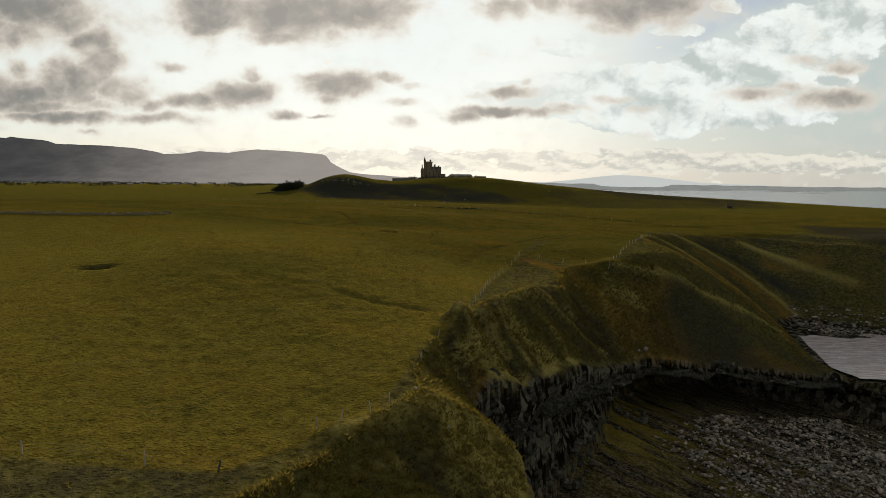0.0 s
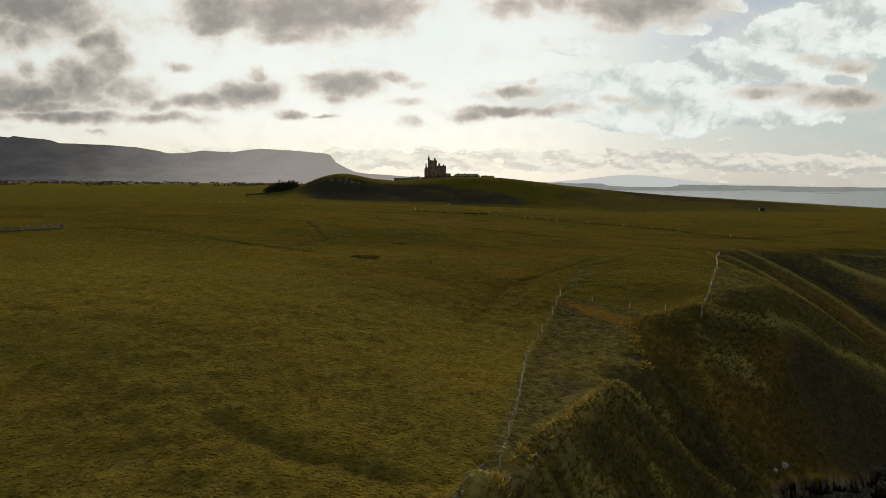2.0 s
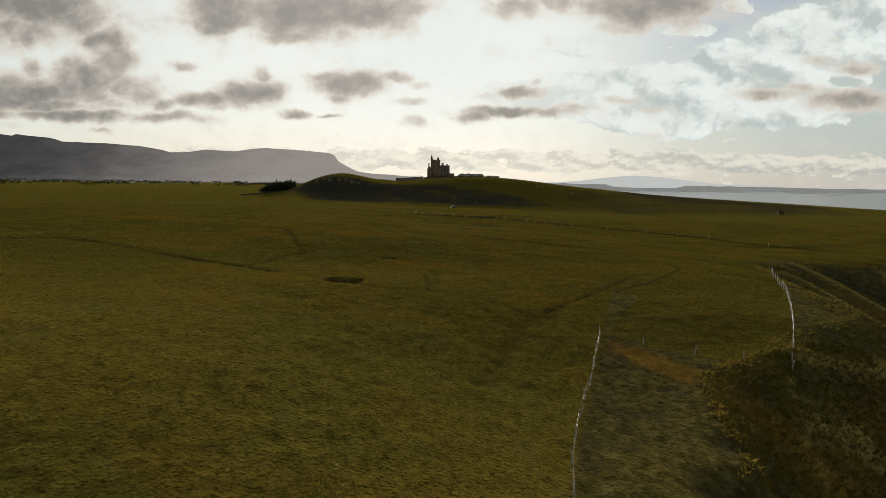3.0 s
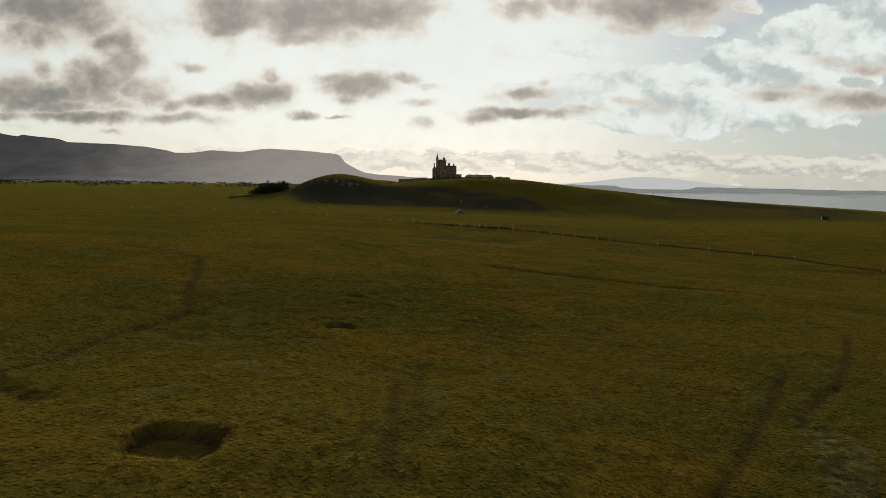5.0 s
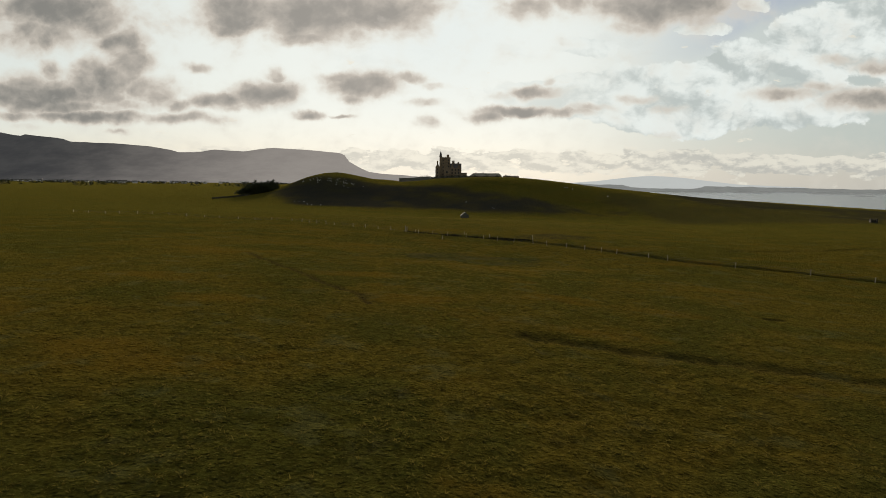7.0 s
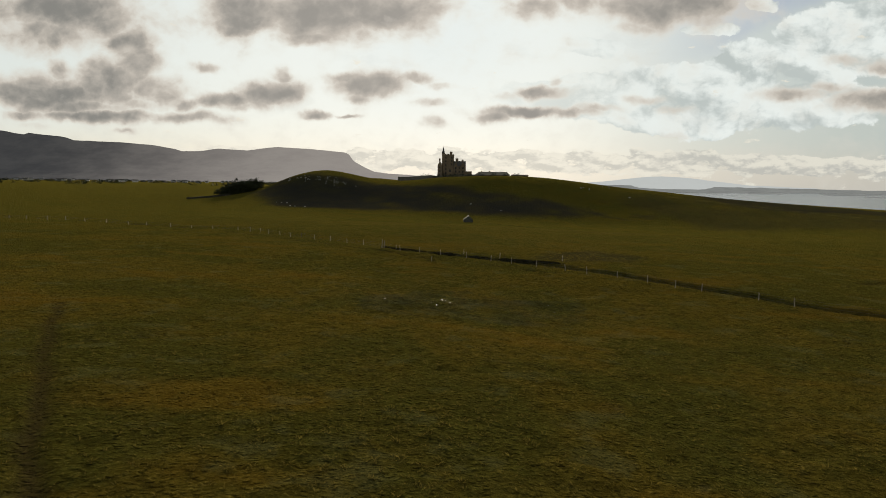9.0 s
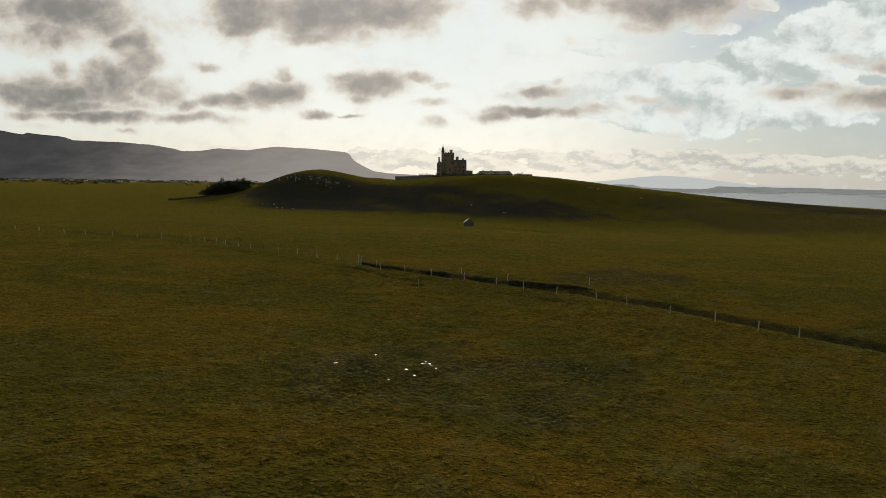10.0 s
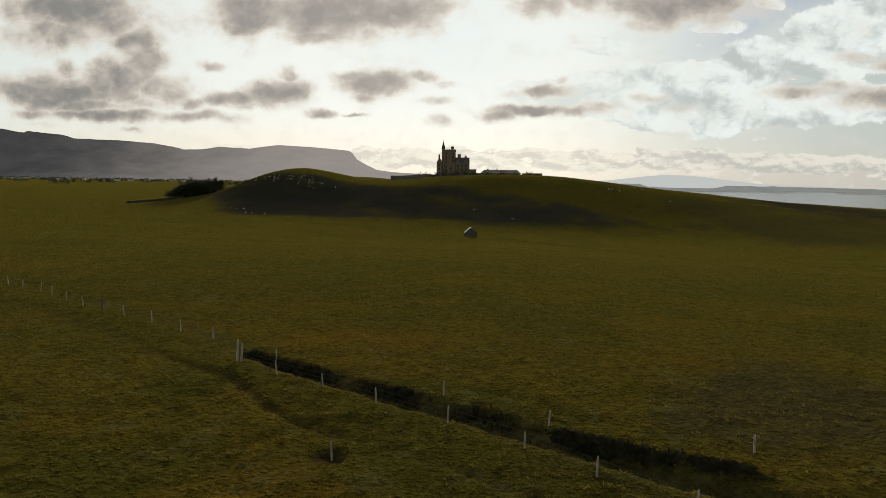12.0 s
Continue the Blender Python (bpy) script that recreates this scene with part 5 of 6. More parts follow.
long_wall([(-190, 138), (-130.1, 144), (-106.5, 148.7), (-94.7, 151.6), (-83.5, 156), (-77.7, 160.1), (-73.1, 166.5)], "long grey lichened dry-stone wall across the pasture", 9)


def make_outcrops():
    rnd = random.Random(31)
    meshes = [rock_mesh("outcrop_rock", 90 + k, PALE_ROCK, 0.7, detail=1) for k in range(4)]
    spots = []
    for cx, cy, n, sp in ((-113, 652, 34, 9), (-128, 652, 10, 5), (-104, 650, 14, 5), (-120, 589, 3, 3), (-108, 576, 3, 3), (9.8, 590, 2, 2), (-11, 606, 2, 2), (66, 661, 3, 2), (71, 659, 2, 2), (94, 644, 2, 1), (85, 673, 3, 4)):
        spots += [(rnd.gauss(cx, sp), rnd.gauss(cy, sp * 0.5)) for _ in range(n)]
    for k, (x, y) in enumerate(spots):
        s = rnd.uniform(0.5, 1.25)
        ob = new("outcrop_rock", meshes[k % 4])
        ob.matrix_world = pose(x, y, lift(x, y) + 0.15 * s, rnd.uniform(-15, 15), rnd.uniform(-15, 15), rnd.uniform(0, 360)) @ Matrix.Scale(s, 4)
        tagged(ob, "small pale rock showing through the hillside turf", "rock", "rocks on the hillside")
    for x, y, s in ((39, 119.9, 1.2), (37.3, 118.4, 0.8), (-1, 57, 0.5), (2, 54, 0.4), (3.2, 63, 0.5), (29.5, 111, 0.6)):
        ob = new("outcrop_rock", meshes[0])
        ob.matrix_world = pose(x, y, lift(x, y) + 0.2 * s, 20, 10, 40 * x) @ Matrix.Diagonal((s, s * 0.8, s * 1.3, 1))
        tagged(ob, "pale slab of rock at the lip of the cliff", "rock", "rocks at the cliff edge")


make_outcrops()


# ---- the castle and its buildings ----
def window(parent, x, y, z, w, h):
    """A sash window in a wall that faces the sea (-y): pane set back in a stone frame."""
    f = part("window", boxes((x - w / 2 - 0.15, y - 0.12, z - 0.15, x - w / 2, y + 0.1, z + h + 0.15), (x + w / 2, y - 0.12, z - 0.15, x + w / 2 + 0.15, y + 0.1, z + h + 0.15),
                             (x - w / 2, y - 0.12, z + h, x + w / 2, y + 0.1, z + h + 0.15), (x - w / 2 - 0.2, y - 0.2, z - 0.22, x + w / 2 + 0.2, y + 0.1, z - 0.0)), SANDSTONE, parent)
    part("pane", boxes((x - w / 2, y - 0.03, z, x + w / 2, y + 0.02, z + h)), DARK_GLASS, f)
    return f


def chimney(parent, x, y, z0, z1, w=1.8, d=1.2, pots=3):
    c = part("chimney", boxes((x - w / 2, y - d / 2, z0, x + w / 2, y + d / 2, z1 - 0.9), (x - w / 2 - 0.15, y - d / 2 - 0.15, z1 - 0.9, x + w / 2 + 0.15, y + d / 2 + 0.15, z1 - 0.55)), SANDSTONE, parent)
    for k in range(pots):
        bm = bmesh.new()
        prism(bm, circle(x + (k - (pots - 1) / 2) * w / pots, y, 0.2, 8), z1 - 0.55, z1, 0.85)
        part("chimney_pot", bm, SANDSTONE, c)


def stepped_gable(bm, x0, x1, y0, y1, z0, z1, steps=5):
    """Crow steps rising to the middle."""
    m, half = (x0 + x1) / 2, (x1 - x0) / 2
    for k in range(steps):
        w = half * (1 - (k + 0.35) / steps)
        box(bm, m - w, y0, z0 + (z1 - z0) * k / steps, m + w, y1, z0 + (z1 - z0) * (k + 1) / steps)


def make_castle():
    c = empty("castle", pose(-43.2, 780, 18.6), "tall backlit sandstone castle with a slender spired turret", "castle")
    S = SANDSTONE
    part("west_wing", boxes((0.2, 0.5, -3, 4.2, 11, 10.6)), S, c)
    bm = bmesh.new()
    stepped_gable(bm, 0.2, 4.2, 0.5, 1.1, 10.6, 13.4)
    stepped_gable(bm, 0.2, 4.2, 10.4, 11, 10.6, 13.4)
    part("stepped_gable", bm, S, c)
    bm = bmesh.new()
    gable(bm, 0.2, 1.1, 4.2, 10.4, 10.62, 13.0, "y", 0.0)
    part("roof", bm, SLATE, c)
    chimney(c, 1.7, 6, 12, 16.8, 1.2, 1.4, 2)
    # the great tower with its parapet
    part("tower", boxes((5.6, 2.5, -3, 14.1, 10.5, 19.0)), S, c)
    bm = boxes((5.4, 2.3, 18.9, 14.3, 2.8, 20.0), (5.4, 10.2, 18.9, 14.3, 10.7, 20.0), (5.4, 2.8, 18.9, 5.9, 10.2, 20.0), (13.8, 2.8, 18.9, 14.3, 10.2, 20.0))
    for k in range(7):
        box(bm, 5.4 + k * 1.33, 2.3, 20.0, 6.05 + k * 1.33, 2.8, 20.6)
    part("parapet", bm, S, c)
    chimney(c, 11.7, 7, 18.5, 23.0, 2.2, 1.4, 3)
    # round stair turret and its spire
    bm = bmesh.new()
    prism(bm, circle(5.0, 3.0, 1.15, 16), -3, 20.6)
    prism(bm, circle(5.0, 3.0, 1.4, 16), 20.3, 20.9)
    turret = part("turret", bm, S, c)
    bm = bmesh.new()
    prism(bm, circle(5.0, 3.0, 1.45, 16), 20.9, 26.6, 0.04)
    prism(bm, circle(5.0, 3.0, 0.07, 6), 26.5, 27.6)
    part("spire", bm, SLATE, turret, "dark slate cone")
    # main range with gables and dormers
    part("main_range", boxes((14.1, 1.5, -3, 24.9, 12, 9.6)), S, c)
    bm = bmesh.new()
    gable(bm, 14.1, 1.5, 24.9, 12, 9.62, 14.4, "x", 0.0)
    part("roof", bm, SLATE, c)
    for x0, x1, top in ((14.6, 18.0, 13.6), (20.6, 24.6, 13.2)):
        bm = boxes((x0, 0.9, -3, x1, 3.0, 9.6))
        stepped_gable(bm, x0, x1, 0.9, 1.6, 9.6, top)
        part("gabled_bay", bm, S, c)
    chimney(c, 17.0, 6.8, 12.5, 17.2, 2.4, 1.3, 4)
    chimney(c, 22.0, 6.8, 11.5, 15.9, 1.5, 1.3, 3)
    chimney(c, 24.3, 6.8, 9.0, 14.2, 1.0, 1.2, 2)
    # entrance bay and porch
    bm = boxes((8.4, 0.2, -3, 14.2, 2.6, 7.8))
    stepped_gable(bm, 8.4, 14.2, 0.2, 0.8, 7.8, 10.4)
    part("entrance_bay", bm, S, c)
    part("porch", boxes((9.6, -1.9, -3, 13.0, 0.25, 3.6), (9.4, -2.1, 3.6, 13.2, 0.25, 4.1)), S, c)
    part("door", boxes((10.6, -1.98, -0.4, 12.0, -1.85, 2.3)), OLD_WOOD, c)
    part("service_block", boxes((24.9, 2, -3, 30.3, 10, 5.0), (24.8, 1.8, 5.0, 30.5, 10.2, 5.4)), S, c)
    for x, y, zs, w, h in ((2.2, 0.5, (1.2, 4.4, 7.6), 0.9, 1.7), (7.4, 2.5, (3.0, 6.4, 9.8, 13.2, 16.2), 0.9, 1.7), (11.3, 0.2, (4.8,), 1.4, 1.9), (12.6, 2.5, (10.6, 13.6, 16.4), 0.9, 1.6),
                           (16.3, 0.9, (1.0, 4.2, 7.2), 1.2, 1.8), (19.3, 1.5, (1.0, 4.2, 7.2), 0.9, 1.7), (22.6, 0.9, (1.0, 4.2, 7.2), 1.2, 1.8), (27.5, 2.0, (1.2,), 1.4, 1.7)):
        for z in zs:
            window(c, x, y - 0.02, z, w, h)
    return c


make_castle()


OLD_SLATE = simple("mossy_old_slate", (0.19, 0.17, 0.125), (0.31, 0.275, 0.205), 2.0)


def low_building(x, y, z, w, d, eaves, ridge, label, hip=1.5, chimneys=(), openings=3, name="outbuilding", mat=None, roof=None):
    b = empty(name, pose(x, y, max(z, lift(x + w / 2, y) - 0.5)), label, "outbuilding")
    part("wall", boxes((0, 0, -3, w, d, eaves)), mat or SANDSTONE, b)
    bm = bmesh.new()
    o = 0.3
    v = [bm.verts.new(p) for p in ((-o, -o, eaves), (w + o, -o, eaves), (w + o, d + o, eaves), (-o, d + o, eaves), (hip, d / 2, ridge), (w - hip, d / 2, ridge))]
    for f in ((0, 1, 5, 4), (1, 2, 5), (2, 3, 4, 5), (3, 0, 4), (3, 2, 1, 0)):
        bm.faces.new([v[i] for i in f])
    part("roof", bm, roof or SLATE, b)
    for cx in chimneys:
        chimney(b, cx, d / 2, ridge - 0.8, ridge + 1.0, 1.0, 0.8, 1)
    for k in range(openings):
        window(b, w * (k + 0.5) / openings, -0.02, 0.9, 0.9, 1.2)
    return b


low_building(-9.5, 778, 17.0, 27, 9, 2.3, 5.0, "long low stable range with a slate roof beside the castle", 3.0, (5.5, 12.5), 3, roof=OLD_SLATE)
low_building(9.5, 772, 17.0, 11, 8, 2.2, 4.9, "small slate-roofed outbuilding beside the stable range", 2.5, (), 1, roof=OLD_SLATE)
low_building(21.8, 775, 17.0, 15, 6, 2.4, 3.0, "low flat-roofed farm shed beside the castle outbuildings", 0.6, (), 2, roof=OLD_SLATE)


def walled(x0, y0, x1, y1, height, label, name="garden_wall", thick=0.7, mat=STONE_WALL):
    """A boundary wall that follows the ground between two places, with a coping."""
    long = math.hypot(x1 - x0, y1 - y0)
    n = max(2, int(long / 3))
    w = empty(name, Matrix.Identity(4), label, "wall")
    nx, ny = -(y1 - y0) / long * thick / 2, (x1 - x0) / long * thick / 2
    for nm, lo, hi, k in (("wall_body", -1.5, height, 1.0), ("coping", height, height + 0.22, 1.25)):
        bm = bmesh.new()
        prev = None
        for i in range(n + 1):
            x, y = x0 + (x1 - x0) * i / n, y0 + (y1 - y0) * i / n
            z = lift(x, y)
            ring = [bm.verts.new(p) for p in ((x - nx * k, y - ny * k, z + lo), (x + nx * k, y + ny * k, z + lo), (x + nx * k, y + ny * k, z + hi), (x - nx * k, y - ny * k, z + hi))]
            if prev:
                for a in range(4):
                    bm.faces.new((prev[a], prev[(a + 1) % 4], ring[(a + 1) % 4], ring[a]))
            else:
                bm.faces.new(ring[::-1])
            prev = ring
        bm.faces.new(prev)
        part(nm, bm, mat, w)


walled(-77, 772, -47, 770, 3.8, "dark stone garden wall beside the castle")
walled(-43, 724, -8, 722, 1.5, "low stone terrace wall below the castle")
walled(-196, 622, -176, 645, 0.9, "low dark stone wall running up to the thicket", "field_wall", 0.5, CLIFF_STONE)


def leaf_cloud(rnd, centres, count, size, jitter):
    """Small leaf faces scattered round many clump centres."""
    c = centres[rnd.randint(0, len(centres), count)]
    p = c[:, :3] + rnd.normal(0, 1, (count, 3)) * c[:, 3:4] * jitter
    a, b = rnd.normal(0, 1, (count, 3)), rnd.normal(0, 1, (count, 3))
    a = a / np.linalg.norm(a, axis=1, keepdims=True)
    b = b - a * (a * b).sum(1, keepdims=True)
    b = b / np.linalg.norm(b, axis=1, keepdims=True)
    s = size * (0.6 + 0.8 * rnd.rand(count, 1))
    quad = np.stack([p - a * s, p + b * s * 0.5, p + a * s, p - b * s * 0.5], 1)
    return quad.reshape(-1, 3), np.arange(count * 4).reshape(-1, 4)


def tree(x, y, height, spread, seed, label, leaves=1500, name="tree", lean=0.1, category="tree", trunk_high=0.35, limbs=7):
    rnd = np.random.RandomState(seed)
    z = lift(x, y)
    t = empty(name, pose(x, y, z - 0.1), label, category)
    bm = bmesh.new()
    top = Vector((lean * height, 0, height * 0.75))
    tube(bm, [(0, 0, -0.3), (0.02 * height, 0, height * 0.3), tuple(top)], 0.035 * height, 7)
    part("trunk", bm, BARK, t)
    centres = []
    for k in range(limbs):
        a = 2.4 * k + rnd.rand()
        u = trunk_high + (0.95 - trunk_high) * k / limbs
        base = top * u
        end = base + Vector((math.cos(a) * spread * (0.5 + 0.5 * rnd.rand()) + lean * spread, math.sin(a) * spread * (0.5 + 0.5 * rnd.rand()), height * (0.05 + 0.22 * rnd.rand())))
        bm = bmesh.new()
        tube(bm, [tuple(base), tuple((base + end) / 2 + Vector((0, 0, 0.05 * height))), tuple(end)], 0.012 * height, 5)
        part("limb", bm, BARK, t)
        for j in range(4):
            q = base + (end - base) * (0.45 + 0.2 * j)
            centres.append((q[0] + rnd.normal(0, 0.2 * spread), q[1] + rnd.normal(0, 0.2 * spread), q[2] + rnd.normal(0, 0.1 * height), 0.28 * spread * (0.6 + 0.6 * rnd.rand())))
    v, f = leaf_cloud(rnd, np.array(centres), leaves, 0.020 * height + 0.07, 0.7)
    me = bpy.data.meshes.new("crown")
    me.from_pydata(v.tolist(), [], f.tolist())
    me.materials.append(LEAF)
    crown = new("crown", me)
    crown.parent = t
    return t


for k, (x, y, h, sp) in enumerate(((-61, 776, 5.4, 2.2), (-57.5, 775, 6.4, 2.8), (-53, 777, 5.6, 2.6), (-66, 777, 4.9, 2.0), (-49.5, 776, 5.0, 2.2))):
    tree(x, y, h, sp, 40 + k, "wind-bent dark tree behind the garden wall", 700, lean=0.16)
for k, (x, y) in enumerate(((-41, 719), (-37.5, 718), (-33, 719), (-28, 718.5), (-24, 719), (-19, 718), (-13, 719), (-4, 728), (6, 731), (15, 730), (24, 732))):
    tree(x, y, 2.4 + 0.5 * (k % 3), 2.3, 90 + k, "low dark shrub at the foot of the castle grounds", 900, "shrub", 0.08, "shrub", 0.1, 7)
for k in range(16):
    u = k / 15
    x, y = -185 + 22 * u + (k % 3) * 1.5, 650 + 9 * ((k * 7) % 5) / 4
    tree(x, y, 5.0 + 3.4 * math.sin(0.5 + 2.2 * u) + 0.4 * (k % 3), 4.0, 60 + k, "dense dark scrub tree in the thicket beside the mound", 5200, "scrub_tree", 0.12, "tree", 0.12, 8)


HUT_STONE = simple("mossy_hut_stone", (0.055, 0.057, 0.040), (0.13, 0.13, 0.098), 1.0)


def stone_hut(x, y):
    z = lift(x, y)
    h = empty("stone_hut", pose(x, y, z - 0.2, 0, 0, 8) @ Matrix.Scale(0.76, 4), "small grey-roofed stone hut alone in the pasture", "hut")
    part("wall", boxes((-3.0, -2.2, -1, 3.0, 2.2, 1.9)), HUT_STONE, h)
    bm = bmesh.new()
    gable(bm, -3.0, -2.2, 3.0, 2.2, 1.9, 4.6, "y", 0.25)
    part("roof", bm, HUT_STONE, h)
    part("ridge_cap", boxes((-0.5, -2.5, 4.35, 0.1, -1.9, 4.75)), WHITEWASH, h, "bright white ridge cap")
    part("door", boxes((-0.45, -2.26, -0.1, 0.45, -2.18, 1.75)), OLD_WOOD, h)


stone_hut(-8.6, 538)


def pen(x, y):
    z = lift(x, y)
    p = empty("sheep_pen", pose(x, y, z, 0, 0, -10) @ Matrix.Scale(0.75, 4), "small dark stone pen on the far slope", "pen")
    for dx in (-2.4, 2.4):
        part("pier", boxes((dx - 0.35, -0.35, -1, dx + 0.35, 0.35, 3.0)), CLIFF_STONE, p)
    part("lintel", boxes((-3.0, -0.4, 3.0, 3.0, 0.4, 3.5)), CLIFF_STONE, p)
    part("back_wall", boxes((-2.6, 2.2, -1, 2.6, 2.7, 2.6)), CLIFF_STONE, p)
    for dx in (-2.6, 2.2):
        part("side_wall", boxes((dx, 0.36, -1, dx + 0.4, 2.2, 2.6)), CLIFF_STONE, p)


pen(250, 583)


# ---- the village on the plain ----
def house(mat, w, d, h, k):
    e = empty("house", pose(0, 0, -500), "small white village house with a dark roof on the plain" if mat is WHITEWASH else "small grey village house with a dark roof on the plain", "house", "village houses")
    part("wall", boxes((-w / 2, -d / 2, -2, w / 2, d / 2, h)), mat, e)
    bm = bmesh.new()
    gable(bm, -w / 2, -d / 2, w / 2, d / 2, h, h + 0.45 * d, "x", 0.4)
    part("roof", bm, SLATE, e)
    part("chimney", boxes((w / 2 - 1.2, -0.5, h, w / 2 - 0.2, 0.5, h + 0.45 * d + 1.2)), mat, e)
    for dx in (-w / 4, w / 4):
        part("window", boxes((dx - 0.6, -d / 2 - 0.06, 0.9, dx + 0.6, -d / 2 + 0.05, 2.3)), DARK_GLASS, e)
    return e


def make_village():
    rnd = random.Random(77)
    kinds = [house(WHITEWASH, 14, 8, 5, 0), house(GREY_RENDER, 12, 8, 4, 1), house(WHITEWASH, 20, 9, 6, 2)]
    first = [True, True, True]
    spots = [(-2900 + 90 * rnd.random() + 26 * k, 3250 + 160 * rnd.random()) for k in range(26)] + [(rnd.uniform(-2500, -1000), rnd.uniform(2500, 3500)) for _ in range(54)]
    for x, y in spots:
        k = rnd.choice((0, 0, 1, 2))
        m = pose(x, y, lift(x, y), 0, 0, rnd.uniform(-40, 40))
        if first[k]:
            kinds[k].matrix_world, first[k] = m, False
        else:
            copy_thing(kinds[k], m)


make_village()


def far_woods():
    rnd = np.random.RandomState(8)
    centres = []
    for _ in range(190):
        x, y = rnd.uniform(-3200, -350), rnd.uniform(1500, 3400)
        n = rnd.randint(3, 9)
        z = lift(x, y)
        for k in range(n):
            centres.append((x + k * 9 + rnd.normal(0, 3), y + rnd.normal(0, 5), z + 2.0 + 2.5 * rnd.rand(), 4.0))
    v, f = leaf_cloud(rnd, np.array(centres), 26000, 1.5, 0.55)
    me = bpy.data.meshes.new("far_hedges")
    me.from_pydata(v.tolist(), [], f.tolist())
    me.materials.append(LEAF)
    tagged(new("far_hedges", me), "dark hedges and copses scattered over the far plain", "hedges", kind="stuff")


far_woods()


# ---- grass, rushes and puddles ----
def blades(name, x, y, z, high, wide, mat, label, category, seed, per=5, lean=0.5):
    """Tussocks of a few bent blades each, joined into one mesh."""
    rnd = np.random.RandomState(seed)
    n = len(x)
    a = rnd.rand(n, per) * 2 * math.pi
    h = high[:, None] * (0.6 + 0.6 * rnd.rand(n, per))
    w = wide[:, None] * (0.7 + 0.6 * rnd.rand(n, per))
    out = lean * h * (0.3 + 0.9 * rnd.rand(n, per))
    bx, by = x[:, None] + np.cos(a) * (wide[:, None] + 0.03), y[:, None] + np.sin(a) * (wide[:, None] + 0.03)
    bz = np.repeat(z[:, None], per, 1) - 0.05
    c, s = np.cos(a), np.sin(a)
    p0 = np.stack([bx - s * w, by + c * w, bz], -1)
    p1 = np.stack([bx + s * w, by - c * w, bz], -1)
    p2 = np.stack([bx + c * out * 0.45 + s * w * 0.6, by + s * out * 0.45 - c * w * 0.6, bz + h * 0.7], -1)
    p3 = np.stack([bx + c * out, by + s * out, bz + h], -1)
    pts = np.stack([p0, p1, p2, p3], 2).reshape(-1, 3)
    k = np.arange(n * per) * 4
    quads = np.stack([k, k + 1, k + 2, k + 3], 1)
    me = bpy.data.meshes.new(name)
    me.vertices.add(len(pts))
    me.vertices.foreach_set("co", pts.astype(np.float32).ravel())
    me.loops.add(quads.size)
    me.loops.foreach_set("vertex_index", quads.astype(np.int32).ravel())
    me.polygons.add(len(quads))
    me.polygons.foreach_set("loop_start", np.arange(0, quads.size, 4, dtype=np.int32))
    me.update(calc_edges=True)
    me.materials.append(mat)
    return tagged(new(name, me), label, category, kind="stuff")


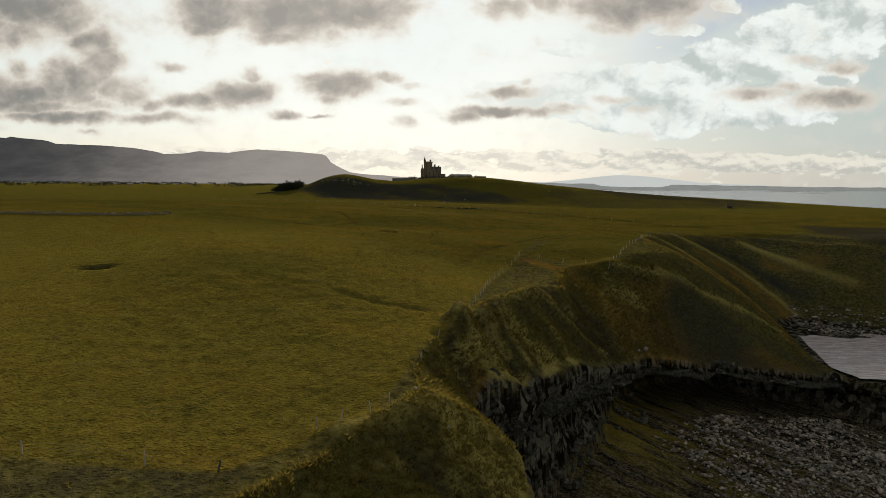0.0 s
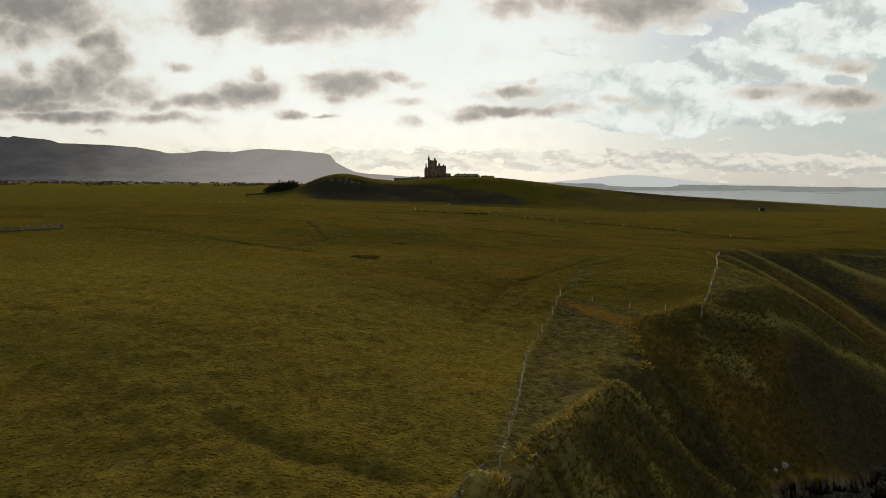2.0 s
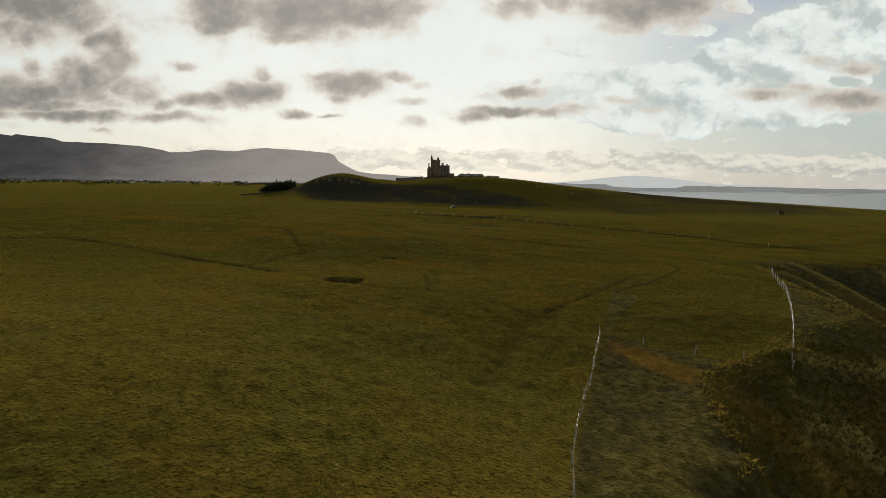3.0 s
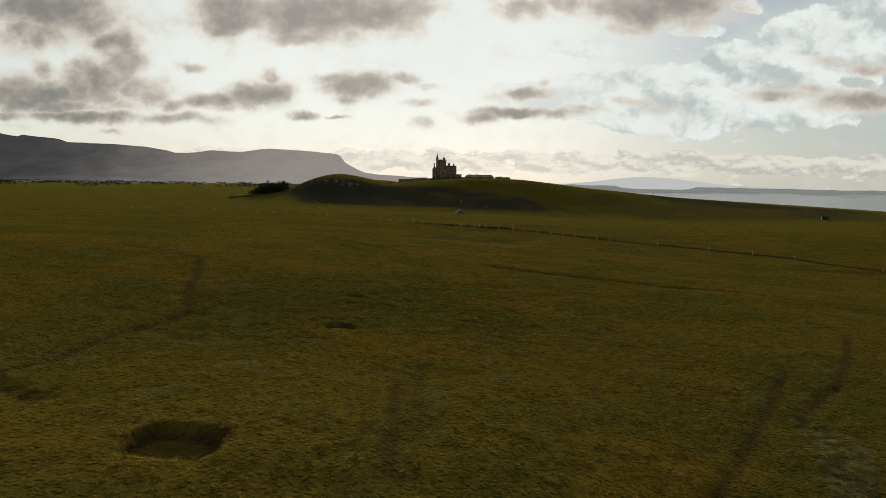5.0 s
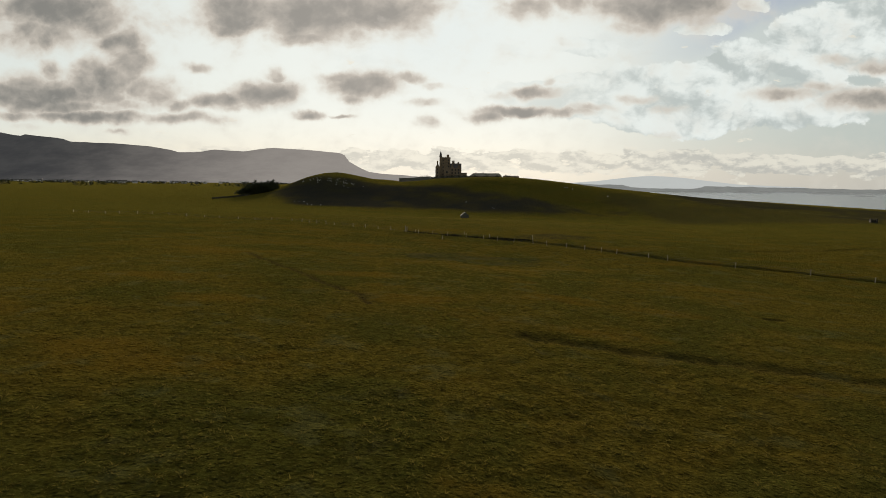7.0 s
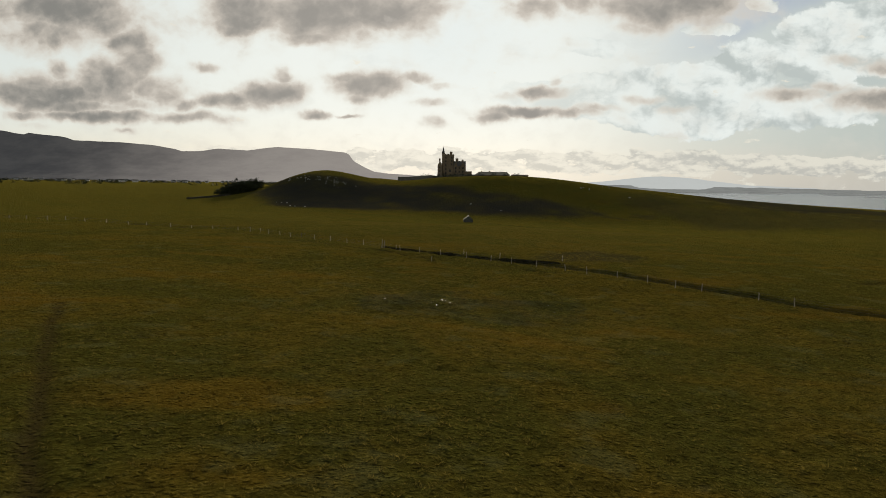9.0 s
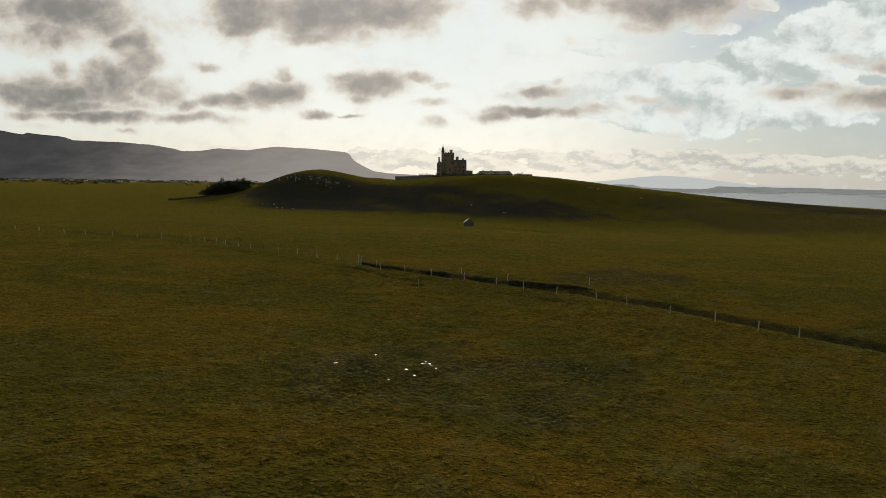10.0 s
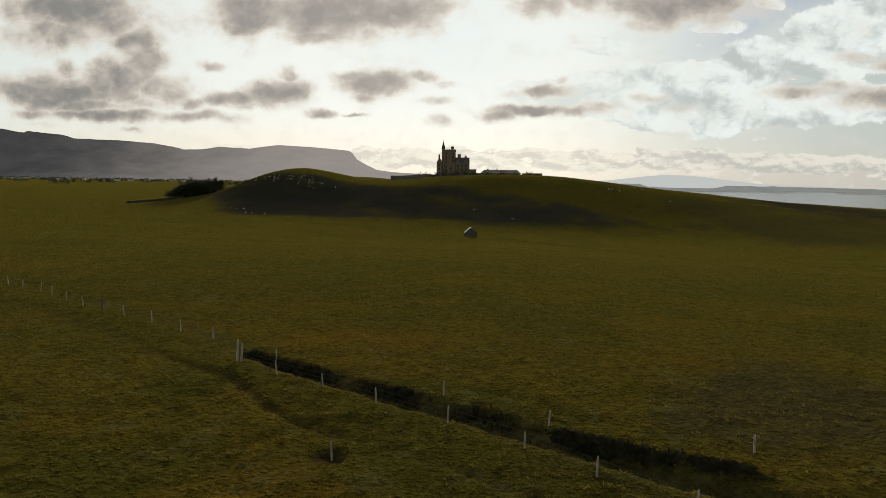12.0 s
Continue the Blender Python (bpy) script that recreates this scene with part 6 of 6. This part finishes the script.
def make_grass():
    rnd = np.random.RandomState(21)
    # pasture under the walk, thinner with distance from it, thickest on the tussocks
    n = 420000
    y = rnd.uniform(25, 430, n)
    x = rnd.normal(0, 1, n) * (14 + 0.06 * np.abs(y - 200)) * 1.5
    d1, d2 = cells(x + 0.3 * wavy(x, y, 1.2, 2, 71), y, 0.95, 8)
    d = brink(x, y)[0]
    keep = (d > 0.5) & (rnd.rand(n) < smooth(0.55, 0.12, d1) * (0.25 + 0.75 * smooth(-0.4, 0.4, wavy(x, y, 3.0, 3, 51))))
    x, y = x[keep], y[keep]
    keep = marks(x, y)[1] < 0.3
    x, y = x[keep], y[keep]
    high = 0.08 + 0.12 * rnd.rand(len(x)) ** 2
    blades("pasture_grass", x, y, ground_z(x, y) + 0.05, high, 0.014 + 0.022 * rnd.rand(len(x)), GRASS, "short tussocky ochre and green pasture grass", "grass", 1, 5, 1.5)
    # long grass hanging over the cliff-top slopes
    n = 150000
    x, y = rnd.uniform(-30, 105, n), rnd.uniform(26, 235, n)
    x[:90000], y[:90000] = rnd.uniform(-28, 48, 90000), rnd.uniform(26, 146, 90000)
    d, _, _, _, _, width, _ = brink(x, y)
    shelf = to_shelf(x, y)
    keep = (d > 0.2) & ((d < width * 1.05) | (shelf < 42)) & (shelf > 2.5)
    x, y, d = x[keep], y[keep], d[keep]
    hollow = np.max([lane(x, y, pts, wide) for high, wide, pts in FOLDS if high < 0], 0)
    # darker blades crowd the gullies, adding to their painted shade
    kind = wavy(x, y, 9, 3, 52) + 0.5 * rnd.rand(len(x)) - 1.2 * hollow
    for nm, pick, mat, label in (("cliff_grass", kind > -0.12, GRASS, "long ochre grass hanging over the cliff slopes"), ("cliff_heather", kind <= -0.12, HEATH, "dark heather and rushes on the cliff slopes")):
        px, py = x[pick], y[pick]
        blades(nm, px, py, ground_z(px, py), 0.16 + 0.30 * rnd.rand(len(px)), 0.035 + 0.05 * rnd.rand(len(px)), mat, label, "grass", 2, 5, 1.0)
    # rushes on the far bank of the ditch
    n = 13000
    pts = np.array(BANK)
    u = rnd.rand(n) * (len(BANK) - 1)
    i = np.minimum(u.astype(int), len(BANK) - 2)
    off = rnd.normal(0.25, 0.28, n)
    way = pts[i + 1] - pts[i]
    way = way / np.linalg.norm(way, axis=1, keepdims=True)
    x = pts[i, 0] + (pts[i + 1, 0] - pts[i, 0]) * (u - i) - way[:, 1] * off
    y = pts[i, 1] + (pts[i + 1, 1] - pts[i, 1]) * (u - i) + way[:, 0] * off
    keep = rnd.rand(n) < smooth(-0.6, 0.3, wavy(x, y, 3, 3, 53))
    x, y = x[keep], y[keep]
    tall = smooth(len(BANK) - 1.0, len(BANK) - 2.6, u[keep])
    blades("ditch_rushes", x, y, ground_z(x, y), 0.06 + (0.10 + 0.20 * rnd.rand(len(x))) * tall, 0.03 + 0.04 * rnd.rand(len(x)), RUSH, "dark rushes and brambles crowding the ditch", "rushes", 3, 5, 0.5)


make_grass()


# ---- the bog: hummocks with water standing between them ----
BOG_EDGE = [(-13.7, 288.4), (-12.4, 291.8), (-9.4, 293.6), (-8.4, 297.1), (-6.1, 299.9), (-2.2, 300.2), (-1.2, 296.6), (0.9, 294.9), (3.8, 294.8), (9.2, 296.5), (11.2, 296.1), (11.8, 291.4), (11.1, 284.6), (5.5, 280.4), (-5.4, 279.4), (-12.7, 281.7)]
# wet places: x, y, reach
WET = [(-8.6, 293, 1.2), (-7.2, 292.3, 0.9), (-5.4, 288.5, 1.1), (-4.9, 292, 0.9), (-3.1, 292.5, 0.6), (-4.1, 290.7, 0.9), (-8.3, 288.2, 0.9), (-7.1, 286.3, 0.9), (-6.5, 289.6, 0.8), (7.5, 294.5, 0.8), (1.9, 294.5, 0.4), (6.5, 294.6, 0.4), (-12.1, 287.2, 0.8), (-11.6, 289.3, 0.5), (-0.9, 289.8, 0.5), (8, 290.7, 0.5), (10, 291, 0.6)]


def make_bog():
    x, y = np.meshgrid(np.arange(-17, 15, 0.085), np.arange(272, 299, 0.1))
    bx, by = x + 0.25 * wavy(x, y, 0.9, 3, 61), y + 0.25 * wavy(x, y, 0.9, 3, 62)
    d1, d2 = cells(bx, by, 0.6, 5)
    away = to_shelf(x, y, BOG_EDGE) + 1.2 * wavy(x, y, 5, 3, 63)
    inside = smooth(2.6, -2.2, away)
    top = 0.22 * np.sqrt(np.clip(1 - (d1 / 0.85) ** 2, 0, 1)) * smooth(0.0, 0.35, d2 - d1) * (0.75 + 0.4 * wavy(x, y, 2.5, 3, 64)) + 0.05 * wavy(x, y, 0.35, 3, 65)
    wet = np.max([bell(x, y, *w[:2], w[2], w[2] * 0.9) for w in WET], 0) * smooth(-0.45, 0.1, wavy(x, y, 0.8, 2, 68))
    base = ground_z(x.ravel(), y.ravel()).reshape(x.shape)
    z = base + inside * (1.05 * top + 0.06) - 0.10 * (1 - smooth(0.0, 0.35, inside))
    ob = tagged(grid_mesh("bog_hummocks", x, y, z, inside > 0.02, BOG), "grey-green tussocky hummocks of boggy turf", "bog", kind="stuff")
    value = np.clip(inside * 1.2 - 0.35 + 0.35 * wavy(x, y, 3, 3, 67), 0, 1)
    keep = inside[:-1, :-1] > 0.02
    used = np.zeros(x.shape, bool)
    for a, b in ((0, 0), (0, 1), (1, 0), (1, 1)):
        used[a:a + keep.shape[0], b:b + keep.shape[1]] |= keep
    ob.data.attributes.new("wet", "FLOAT", "POINT").data.foreach_set("value", value[used].astype(np.float32))
    sheet_z = base + 0.005 + 0.040 * smooth(0.25, 0.9, wet + 0.3 * wavy(x, y, 1.0, 3, 66))
    tagged(grid_mesh("bog_water", x, y, sheet_z, wet > 0.5, PUDDLE), "shallow water standing bright between the hummocks", "water", kind="structure")


make_bog()
